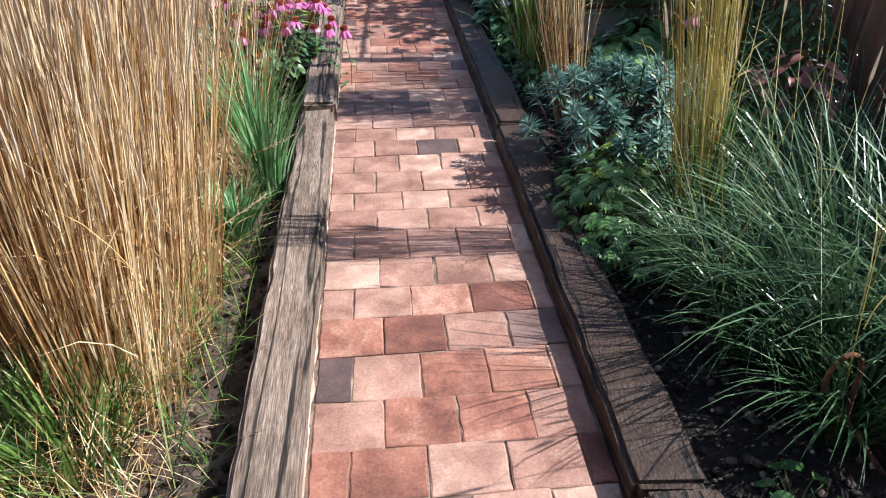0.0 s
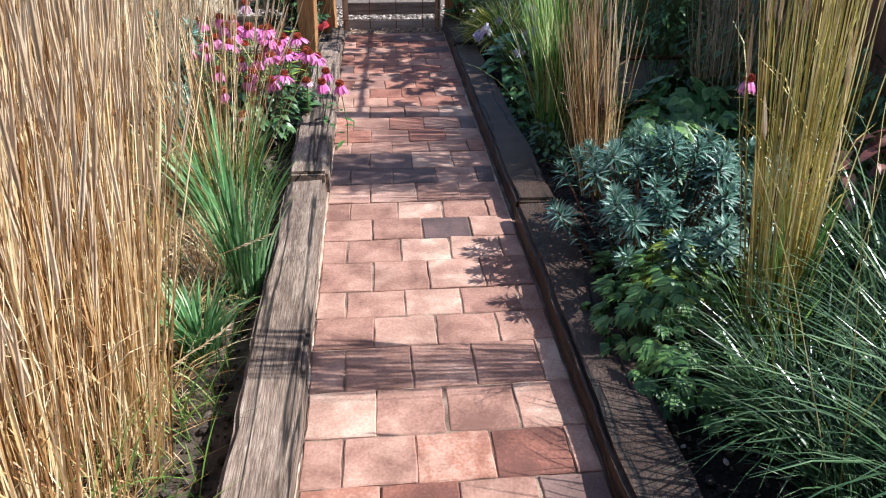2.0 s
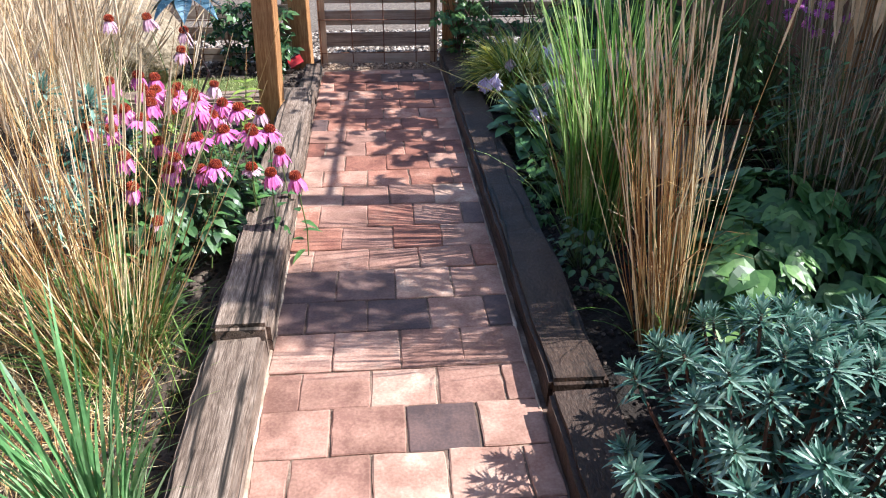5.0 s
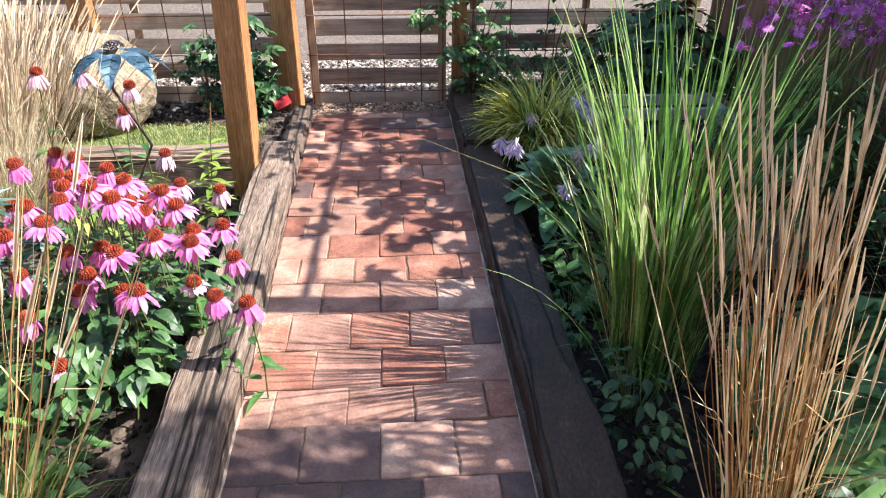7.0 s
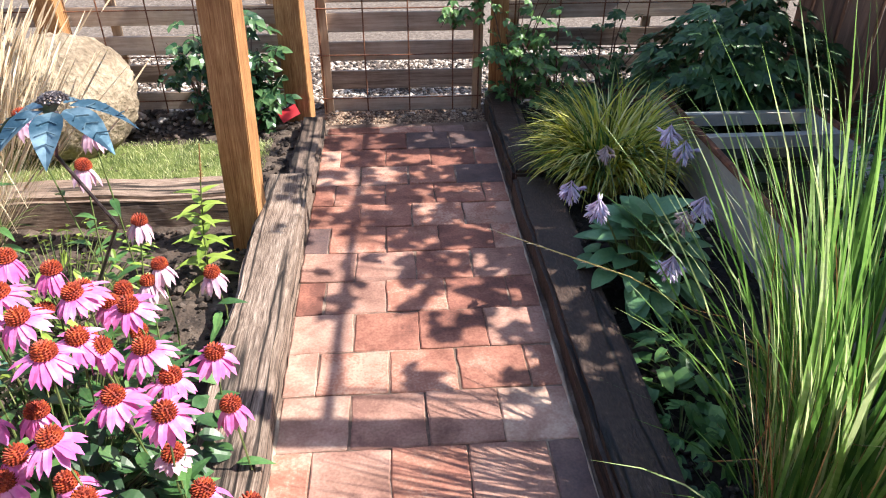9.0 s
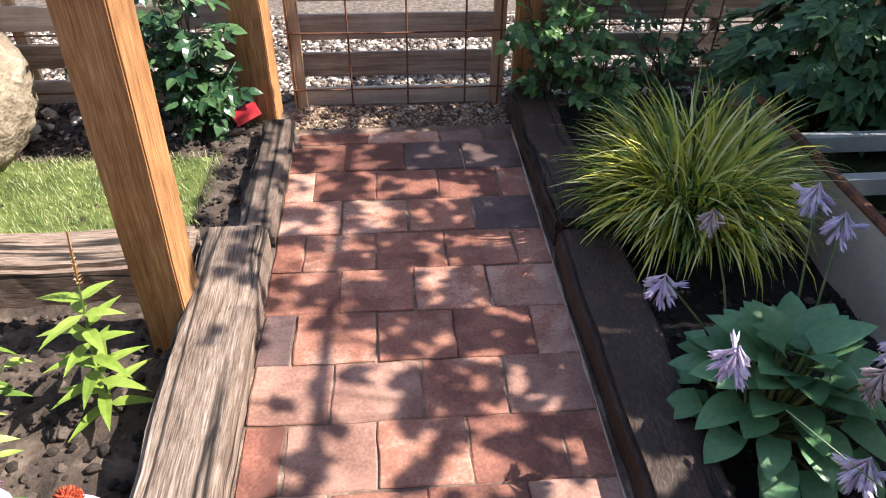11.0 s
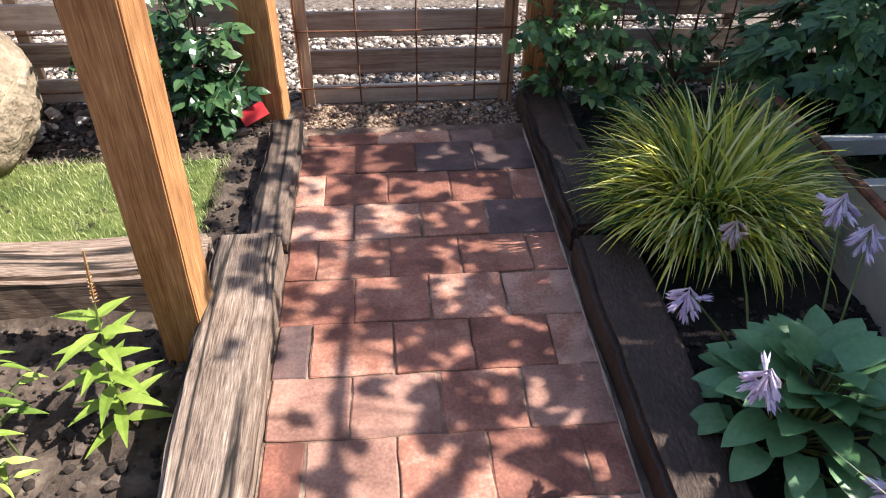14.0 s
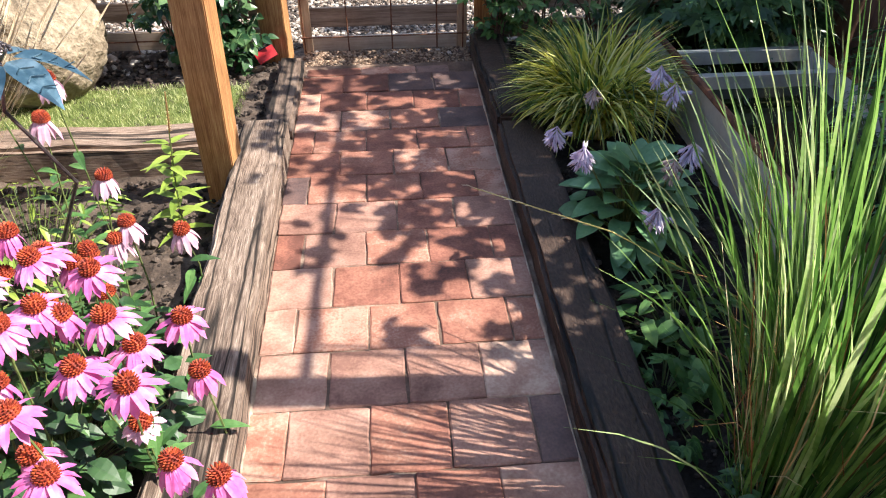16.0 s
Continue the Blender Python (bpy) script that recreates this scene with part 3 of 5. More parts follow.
def brick_mesh(w, d, seed):
    """A hand-made paver with softened, uneven edges and a slightly dished top."""
    q = random.Random(seed)
    g = Geo()
    j = lambda a: q.uniform(-a, a)
    c = 0.003
    out = [(-w / 2 + j(.003), -d / 2 + j(.003)), (w / 2 + j(.003), -d / 2 + j(.003)), (w / 2 + j(.003), d / 2 + j(.003)), (-w / 2 + j(.003), d / 2 + j(.003))]
    ring = []
    for i in range(4):
        x0, y0 = out[i]
        x1, y1 = out[(i + 1) % 4]
        for s in (0.018, 0.27, 0.5, 0.76, 0.982):
            k = j(.0028) if 0.1 < s < 0.9 else j(.0012)
            ring.append((x0 + (x1 - x0) * s + k, y0 + (y1 - y0) * s + k))
    n = len(ring)
    for z, ins in ((-0.04, 0), (-c, 0), (-0.0018, c * 0.55), (0.0003, c * 1.6)):
        for x, y in ring:
            r = math.hypot(x, y)
            g.v.append(Vector((x - x / r * ins, y - y / r * ins, z + (j(.0009) if -0.01 < z < 0 else 0))))
    for lv in range(3):
        for i in range(n):
            a, b = lv * n + i, lv * n + (i + 1) % n
            g.f.append((a, b, b + n, a + n))
    g.f.append(tuple(3 * n + i for i in range(n)))
    return g.mesh("brick")


BRICKS = {}


def brick(x0, x1, y0, y1, mat, q):
    w, d = round((x1 - x0 - 0.004) / 0.01) * 0.01, round((y1 - y0 - 0.004) / 0.01) * 0.01
    key = (round(w, 2), round(d, 2), q.randrange(3), mat.name)
    if key not in BRICKS:
        BRICKS[key] = brick_mesh(x1 - x0 - 0.004, y1 - y0 - 0.004, len(BRICKS))
        BRICKS[key].materials.append(mat)
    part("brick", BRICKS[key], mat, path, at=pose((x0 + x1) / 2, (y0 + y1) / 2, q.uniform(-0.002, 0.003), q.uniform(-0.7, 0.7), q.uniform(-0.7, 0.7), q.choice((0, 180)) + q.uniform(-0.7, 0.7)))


q = random.Random(11)
for k in range(len(ROWS_Y) - 1):
    y0, y1 = ROWS_Y[k], ROWS_Y[k + 1]
    f = min(1.2, max(0, (y0 - 1.3) / 4.5))
    left, right = -0.283 - 0.05 * f, 0.553 + 0.02 * f
    even = (k - 19) % 2 == 0
    x = (-0.168 - 0.062 * f) if even else (-0.068 - 0.048 * f)
    step = 0.216 + 0.014 * f
    xs = [left]
    while x < right - 0.04:
        xs.append(x + q.uniform(-0.006, 0.006))
        x += step
    xs.append(right)
    if y1 > 7.4:
        xs = [-0.33, -0.04, 0.26, 0.44]
    # extra dark bricks at y 4.0 to 4.5 paint the conifer's shadow band deeper
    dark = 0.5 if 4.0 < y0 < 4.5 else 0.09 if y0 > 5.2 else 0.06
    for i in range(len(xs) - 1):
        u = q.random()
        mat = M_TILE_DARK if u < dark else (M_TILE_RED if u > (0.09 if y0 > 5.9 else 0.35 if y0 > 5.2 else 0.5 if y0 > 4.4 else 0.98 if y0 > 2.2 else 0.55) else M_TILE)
        if abs(y0 - 4.47) < 0.02:
            mat = M_TILE_RED if i == len(xs) - 2 else M_TILE
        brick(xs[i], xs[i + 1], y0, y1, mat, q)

# ---------- grasses ----------


def rand_in_disc(r, q):
    a, d = q.uniform(0, 2 * math.pi), r * math.sqrt(q.random())
    return d * math.cos(a), d * math.sin(a), a


def stem_grass(x, y, label, seed, stems=500, height=1.4, base=0.1, fan=0.16, mat=None, plumes=1.0, plume_len=0.2, blades=150, blade_mat=None,
               blade_len=0.6, lean=(0.0, 0.0), z=-0.04, width=0.0036, blade_width=0.007, blade_droop=1.5, group="ornamental grasses", cane_var=0.2, loose=0.05, plume_w=0.013, blade_lean=(0.1, 0.55)):
    """An upright clump of thin canes with narrow seed heads over a tuft of arching blades."""
    q = random.Random(seed)
    t = thing("ornamental_grass", (x, y, z), label, "grass", group)
    gs, gp, gb = Geo(), Geo(), Geo()
    for _ in range(stems):
        bx, by, a = rand_in_disc(base, q)
        h = height * q.uniform(1 - cane_var, 1.05)
        rr = math.hypot(bx, by) / base
        tilt = fan * rr * q.uniform(0.6, 1.3) + abs(q.gauss(0, loose))
        dx, dy = math.cos(a) * tilt + lean[0] + q.gauss(0, loose), math.sin(a) * tilt + lean[1] + q.gauss(0, loose)
        tip = Vector((bx + dx * h, by + dy * h, h))
        bend = Vector((q.gauss(0, 0.012), q.gauss(0, 0.012), 0))
        tw = q.uniform(0, math.pi)
        side = Vector((math.cos(tw), math.sin(tw), 0)) * width * q.uniform(0.6, 1.2) * 0.5
        pts = [Vector((bx, by, 0)), Vector((bx, by, 0)).lerp(tip, 0.4) + bend, Vector((bx, by, 0)).lerp(tip, 0.75) + bend * 1.4, tip]
        gs.quadstrip([[p - side * k, p + side * k] for p, k in zip(pts, (1.2, 1.0, 0.8, 0.45))])
        if q.random() < 0.55:
            p = pts[0].lerp(tip, q.uniform(0.2, 0.6))
            gs.blade(p, q.uniform(0, 6.3), q.uniform(0.15, 0.7), q.uniform(0.12, 0.34), width * 1.1, q.uniform(0.3, 1.9), 3, q)
        if q.random() < plumes:
            d = (tip - pts[2]).normalized()
            L = plume_len * q.uniform(0.7, 1.2)
            s2 = d.orthogonal().normalized()
            s3 = d.cross(s2)
            for s in (s2, s3):
                gp.quadstrip([[tip + d * (L * (u - 0.65)) - s * w, tip + d * (L * (u - 0.65)) + s * w] for u, w in ((0, 0.001), (0.2, plume_w * 0.42), (0.5, plume_w * 0.4), (0.8, plume_w * 0.26), (1, 0.001))])
    for _ in range(blades):
        bx, by, a = rand_in_disc(base * 1.2, q)
        gb.blade((bx, by, 0), a + q.gauss(0, 0.5), q.uniform(*blade_lean), blade_len * q.uniform(0.6, 1.25), blade_width * q.uniform(0.7, 1.2), q.uniform(0.5, 1.2) * blade_droop, 6, q)
    if stems:
        part("stems", gs, mat, t, kind="stuff")
    if gp.f:
        part("seed_heads", gp, M_PLUME, t, "pale feathery seed heads", kind="stuff")
    if gb.f:
        part("blades", gb, blade_mat or M_BLADE, t, "arching green leaf blades", kind="stuff")
    return t


TAN = "tall clump of dry golden upright feather reed grass"
for k, (x, y, n, h) in enumerate(((-0.98, 1.95, 620, 1.5), (-1.5, 1.95, 520, 1.55), (-2.1, 2.3, 420, 1.6), (-0.9, 2.5, 560, 1.45), (-1.3, 2.75, 560, 1.55), (-1.85, 3.0, 480, 1.6), (-1.14, 3.05, 400, 1.4), (-1.8, 3.45, 380, 1.45), (-2.1, 3.7, 380, 1.55), (-1.3, 1.35, 420, 1.5), (-0.8, 1.78, 260, 1.3), (-0.78, 2.2, 260, 1.35))):
    stem_grass(x - 0.07, y, TAN, 100 + k, int(n * 0.66), h, 0.2, 0.05, M_STRAW, 0.85, 0.18, 22, M_BLADE, 0.38, (0.07, 0.0), loose=0.045, cane_var=0.35, plume_w=0.01, width=0.0043)
stem_grass(-0.86, 3.95, "sparse clump of dry tan reed grass with green base", 120, 170, 1.3, 0.13, 0.24, M_STRAW, 0.5, 0.2, 130, M_BLADE, 0.42, loose=0.1, cane_var=0.45)
stem_grass(-1.35, 4.35, "sparse clump of dry tan reed grass with green base", 121, 90, 1.2, 0.13, 0.25, M_STRAW, 0.5, 0.2, 60, M_BLADE, 0.4, loose=0.08, cane_var=0.4)
for k, (x, y, r, L) in enumerate(((-0.95, 1.5, 0.12, 0.32), (-0.68, 2.72, 0.04, 0.28), (-0.6, 3.16, 0.06, 0.64), (-1.25, 1.62, 0.1, 0.3), (-0.8, 4.0, 0.1, 0.4))):
    stem_grass(x, y, "tuft of fresh blue-green arching grass blades", 130 + k, 0, 1, r, 0.2, M_STRAW, 0, 0.1, 150 if k != 2 else 110, M_BLADE_BLUE if k in (1, 2) else M_BLADE, L, blade_width=0.0105 if k in (1, 2) else 0.008, blade_droop=0.75 if k == 2 else 1.05, blade_lean=(0.02, 0.24) if k == 2 else (0.05, 0.4))

stem_grass(1.24, 2.5, "tall yellow-green reed grass clump with arching green base", 140, 105, 1.7, 0.07, 0.03, M_STRAW_GREEN, 0.9, 0.26, 240, M_BLADE, 0.5, (-0.13, 0.0), loose=0.02, width=0.0044, plume_w=0.016)
stem_grass(1.23, 2.5, "upright green blades sheathing the foot of the reed grass", 146, 24, 1.35, 0.07, 0.04, M_STRAW, 0.3, 0.18, 60, M_BLADE, 0.7, (-0.12, 0.0), loose=0.03, width=0.0045, blade_width=0.0085, blade_droop=0.3, blade_lean=(0.0, 0.1))
stem_grass(1.05, 3.89, "tall dry tan feather reed grass clump with pale plumes", 141, 112, 1.18, 0.08, 0.06, M_STRAW, 0.8, 0.2, 40, M_BLADE, 0.35, (-0.14, 0.02), loose=0.04, plume_w=0.0075, width=0.0042, cane_var=0.35)
stem_grass(1.05, 4.69, "tall bright green upright grass clump, arching at the tips", 142, 70, 0.95, 0.12, 0.16, M_STRAW, 0.0, 0.2, 230, M_BLADE_BRIGHT, 1.14, (-0.06, 0), loose=0.06, cane_var=0.5, blade_width=0.0095, blade_droop=0.55, blade_lean=(0.0, 0.13))
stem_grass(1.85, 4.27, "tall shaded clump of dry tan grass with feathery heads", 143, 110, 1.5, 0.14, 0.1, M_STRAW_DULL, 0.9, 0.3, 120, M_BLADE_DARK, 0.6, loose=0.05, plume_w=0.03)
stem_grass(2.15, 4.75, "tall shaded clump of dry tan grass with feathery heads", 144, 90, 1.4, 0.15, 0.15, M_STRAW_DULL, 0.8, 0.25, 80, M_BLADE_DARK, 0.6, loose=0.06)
stem_grass(1.0, 4.68, "long lax green grass blades falling outward from the clump", 145, 0, 1, 0.1, 0.2, M_STRAW, 0, 0.1, 34, M_BLADE_BRIGHT, 0.8, blade_width=0.006, blade_droop=1.3, blade_lean=(0.15, 0.6))
for k, (x, y, r, L) in enumerate(((1.42, 1.74, 0.12, 0.85), (1.27, 1.45, 0.08, 0.5), (1.62, 2.35, 0.14, 0.75), (1.16, 2.1, 0.1, 0.5), (1.7, 1.6, 0.14, 0.85), (1.95, 2.7, 0.15, 0.75), (1.15, 1.8, 0.08, 0.5))):
    stem_grass(x, y, "mound of long arching green grass blades, shade put into their colour", 150 + k, 4, 1.1, r, 0.3, M_STRAW_GREEN, 0.5, 0.15, 330, M_BLADE_DARK, L, blade_width=0.0075, blade_droop=1.7, z=-0.02, group="arching grass mounds")
for k, (x, y, h) in enumerate(((-1.75, 6.1, 0.75), (-2.1, 6.75, 0.8), (-2.45, 6.2, 0.8), (-2.7, 7.0, 0.8), (-2.15, 5.4, 0.75))):
    stem_grass(x, y, "soft pale straw-coloured feather grass", 160 + k, 620, h, 0.14, 0.55, M_STRAW_PALE, 0.7, 0.2, 60, M_BLADE, 0.35, loose=0.16, width=0.0024, plume_w=0.01, group="feather grass")

# long blades of the green clump that arch away along the bed
q = random.Random(19)
t = thing("ornamental_grass", (1.06, 4.8, -0.03), "bright green grass blades arching out along the bed", "grass", "ornamental grasses")
g = Geo()
for i in range(95):
    bx, by, a = rand_in_disc(0.1, q)
    g.blade((bx, by, 0), 1.75 + q.gauss(0, 0.55), q.uniform(0.12, 0.5), q.uniform(0.75, 1.2), q.uniform(0.006, 0.0105), q.uniform(0.3, 1.1), 7, q)
part("blades", g, M_BLADE_BRIGHT, t, kind="stuff")

# golden forest grass
q = random.Random(21)
t = thing("golden_grass", (1.05, 6.64, -0.01), "mounded golden-green Japanese forest grass with arching striped blades", "grass")
gb, gb2 = Geo(), Geo()
for i in range(1500):
    bx, by, a = rand_in_disc(0.12, q)
    up = q.random() ** 0.8
    (gb if i % 4 else gb2).blade((bx, by, 0), a + q.gauss(0, 0.8), 0.02 + 0.55 * up, q.uniform(0.42, 0.64) * (1 - 0.25 * up), q.uniform(0.009, 0.014), q.uniform(0.9, 2.5), 9, q)
part("blades", gb, M_GOLD, t, kind="stuff")
part("inner_blades", gb2, M_BLADE, t, "fresh green blades", kind="stuff")

# ---------- broad-leaved plants ----------


def rosette(g, c, up, q, n=34, L=0.085, w=0.012):
    """A whorl of narrow leaves round a shoot tip."""
    up = Vector(up).normalized()
    a = up.orthogonal().normalized()
    b = up.cross(a)
    for i in range(n):
        s = i / n
        u = i * 2.39996
        el = 1.35 - 1.55 * s
        out = math.cos(u) * a + math.sin(u) * b
        d = out * math.cos(el) + up * math.sin(el)
        g.leaf(Vector(c) - up * (0.05 * s), d, up * math.cos(el) - out * math.sin(el), L * q.uniform(0.8, 1.15) * (0.55 + 0.6 * s), w, "strap", 0.25, 0.2, 3)


def spurge(x, y, label, seed, count, radius, height, size=1.0):
    q = random.Random(seed)
    t = thing("spurge", (x, y, -0.02), label, "plant", "spurges")
    for i in range(count):
        bx, by, a = rand_in_disc(radius, q)
        k = 1 - 0.38 * (math.hypot(bx, by) / radius) ** 2
        top = Vector((bx, by, height * k * q.uniform(0.8, 1.1)))
        gs = Geo()
        gs.tube([(bx * 0.4, by * 0.4, 0), (bx * 0.75, by * 0.75, top.z * 0.55), top], [0.006, 0.005, 0.004], 5)
        part("stem", gs, M_TWIG, t)
        g = Geo()
        rosette(g, top, (bx * 0.8, by * 0.8, 0.5), q, 36, 0.095 * size, 0.013 * size)
        part("rosette", g, M_EUPH, t, kind="stuff")
        g2 = Geo()
        for j in range(14):
            s = q.uniform(0.25, 0.85)
            u = q.uniform(0, 6.3)
            p = Vector((bx * (0.4 + 0.6 * s), by * (0.4 + 0.6 * s), top.z * s))
            g2.leaf(p, (math.cos(u), math.sin(u), 0.15), (0, 0, 1), 0.075 * size, 0.012 * size, "strap", 0.2, 0.4, 3)
        part("stem_leaves", g2, M_EUPH, t, kind="stuff")


spurge(1.07, 3.12, "blue-green spurge mound of spiky leaf rosettes", 31, 92, 0.45, 0.58, 0.76)
spurge(1.45, 3.4, "blue-green spurge mound of spiky leaf rosettes in shade", 32, 14, 0.3, 0.5)
spurge(-1.2, 5.0, "tall blue-green spurge with spiky leaf rosettes", 33, 7, 0.2, 0.72, 1.2)
spurge(-1.3, 4.6, "blue-green spurge with spiky leaf rosettes", 34, 6, 0.22, 0.42, 1.1)


def lobed(g, c, d, n, size, lobes=5, cut=0.45, q=rng):
    """A palmate leaf: lobes fanned round the leaf stalk's tip."""
    d, n = Vector(d).normalized(), Vector(n).normalized()
    for i in range(lobes):
        a = (i - (lobes - 1) / 2) * (2.4 / max(1, lobes - 1))
        dd = Matrix.Rotation(a, 3, n) @ d
        g.leaf(Vector(c) - n * 0.001 * abs(i - lobes // 2), dd, n, size * (1 - 0.12 * abs(i - (lobes - 1) / 2)), size * cut, "lance", 0.15, 0.25, 4)


def leafy(name, x, y, label, seed, count, rx, ry, h, size, mat, shape="ovate", category="plant", group="", z=-0.02, lobes=5, dome=0.6, cut=0.45, low=0.25):
    """A mound of stalked leaves that face outward and up."""
    q = random.Random(seed)
    t = thing(name, (x, y, z), label, category, group)
    gl, gs = Geo(), Geo()
    for i in range(count):
        u, d = q.uniform(0, 6.283), math.sqrt(q.random())
        px, py = rx * d * math.cos(u), ry * d * math.sin(u)
        pz = h * (1 - dome * d * d) * (low + (1 - low) * q.random() ** 0.5)
        out = Vector((math.cos(u), math.sin(u), 0))
        nrm = (Vector((0, 0, 1)) + out * q.uniform(0.1, 0.8) + Vector((q.gauss(0, 0.25), q.gauss(0, 0.25), 0))).normalized()
        dr = (out + Vector((q.gauss(0, 0.5), q.gauss(0, 0.5), -0.25))).normalized()
        L = size * q.uniform(0.65, 1.2)
        if shape == "palmate":
            lobed(gl, (px, py, pz), dr, nrm, L, lobes, cut, q)
        else:
            gl.leaf((px, py, pz), dr, nrm, L, L * (0.62 if shape != "lance" else 0.3), shape, 0.2, 0.3, 5)
        if i % 2 == 0:
            gs.tube([(px * 0.3, py * 0.3, 0), (px * 0.75, py * 0.75, pz * 0.7), (px, py, pz)], 0.002, 3)
    part("leaves", gl, mat, t, kind="stuff")
    part("stalk_tangle", gs, M_STALK, t, kind="stuff")
    return t


leafy("cranesbill", 0.9, 2.62, "low cranesbill with deeply cut green leaves", 41, 230, 0.24, 0.45, 0.38, 0.065, M_LEAF, "palmate", "plant", "cranesbills", lobes=7, cut=0.35)
leafy("cranesbill", 0.97, 2.74, "low cranesbill with fresh lime-green cut leaves", 42, 30, 0.16, 0.2, 0.42, 0.065, M_LIME, "palmate", "plant", "cranesbills", lobes=7, cut=0.35)
leafy("anemone", 1.62, 4.25, "broad dark green lobed Japanese anemone leaves", 43, 240, 0.42, 0.5, 0.48, 0.12, M_LEAF, "palmate", "plant", lobes=5, cut=0.6)
leafy("anemone", 1.35, 3.95, "broad dark green lobed Japanese anemone leaves in shade", 44, 80, 0.24, 0.3, 0.48, 0.12, M_LEAF, "palmate", "plant", lobes=5, cut=0.6)
leafy("alumroot", 1.82, 2.98, "coral-maroon leaved alumroot with ruffled foliage", 45, 70, 0.2, 0.22, 0.66, 0.075, M_MAROON, "heart", "plant", low=0.75, dome=0.25)
leafy("deadnettle", 1.72, 3.0, "small silvery-leaved dead-nettle among the grasses", 48, 40, 0.16, 0.2, 0.36, 0.045, M_SILVER, "heart", "plant", low=0.6)
leafy("plantain_lily", 0.98, 5.28, "small shaded plantain lily with plain green leaves", 46, 90, 0.22, 0.28, 0.16, 0.075, M_LEAF, "heart", "plant", dome=0.5)
leafy("catmint", 0.92, 4.45, "dark low foliage between the grass clumps", 47, 110, 0.12, 0.3, 0.22, 0.045, M_LEAF_DARK, "ovate", "plant")
# all but the first bush take the darker leaf colour as painted shade
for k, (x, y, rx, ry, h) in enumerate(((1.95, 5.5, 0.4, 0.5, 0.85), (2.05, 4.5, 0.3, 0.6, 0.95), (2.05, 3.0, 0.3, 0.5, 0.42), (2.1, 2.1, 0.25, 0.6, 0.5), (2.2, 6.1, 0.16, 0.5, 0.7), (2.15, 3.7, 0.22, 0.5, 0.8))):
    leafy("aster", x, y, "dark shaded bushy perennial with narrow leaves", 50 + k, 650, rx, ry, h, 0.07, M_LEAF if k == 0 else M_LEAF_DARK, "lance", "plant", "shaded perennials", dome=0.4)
leafy("hellebore", 1.86, 7.2, "large green palmate-leaved shrub over the trough", 56, 420, 0.5, 0.42, 0.8, 0.105, M_LEAF_DARK, "palmate", "shrub", lobes=5, cut=0.5, dome=0.4, low=0.25)
leafy("cranesbill", 0.86, 5.05, "low dark green leaves at the foot of the sleeper", 57, 60, 0.12, 0.25, 0.1, 0.055, M_LEAF, "palmate", "plant", "cranesbills", lobes=5)
leafy("cranesbill", 1.0, 1.2, "low green leaves on dark soil by the iron hook", 58, 16, 0.1, 0.1, 0.1, 0.07, M_LEAF, "ovate", "plant", "cranesbills")
leafy("coneflower_foliage", -0.82, 4.92, "dense coarse green coneflower foliage", 59, 420, 0.36, 0.5, 0.36, 0.075, M_LEAF_DARK, "ovate", "plant", dome=0.35, low=0.2)
leafy("bedding_foliage", -1.15, 5.75, "loose yellow-green foliage at the bed's edge", 60, 160, 0.3, 0.5, 0.3, 0.07, M_LIME, "lance", "plant", dome=0.5)
leafy("bedding_foliage", -0.95, 4.3, "loose green foliage below the reed grass", 61, 150, 0.25, 0.3, 0.22, 0.06, M_LEAF, "ovate", "plant", dome=0.5)


def hosta(x, y, label, seed, n, size):
    q = random.Random(seed)
    t = thing("hosta", (x, y, 0.0), label, "plant")
    gs = Geo()
    for i in range(n):
        s = i / n
        u = i * 2.39996 + q.uniform(-0.3, 0.3)
        r = 0.03 + 0.2 * s
        out = Vector((math.cos(u), math.sin(u), 0))
        p = out * r * 0.85 + Vector((0, 0, 0.3 - 0.2 * s + q.uniform(-0.03, 0.03)))
        tilt = 0.95 - 1.35 * s + q.uniform(-0.2, 0.2)
        g = Geo()
        g.leaf(p, out * math.cos(tilt) + Vector((0, 0, math.sin(tilt))), Vector((0, 0, math.cos(tilt))) - out * math.sin(tilt) + out * 0.01, size * q.uniform(0.8, 1.15), size * q.uniform(0.68, 0.82), "heart", 0.25, 0.25, 7)
        part("leaf", g, M_HOSTA, t, smooth=True)
        gs.tube([(0, 0, 0), p * 0.6, p], 0.0035, 4)
    part("stalk_tangle", gs, M_STALK, t, kind="stuff")


hosta(0.96, 5.8, "hosta with broad heart-shaped blue-green leaves", 71, 76, 0.118)


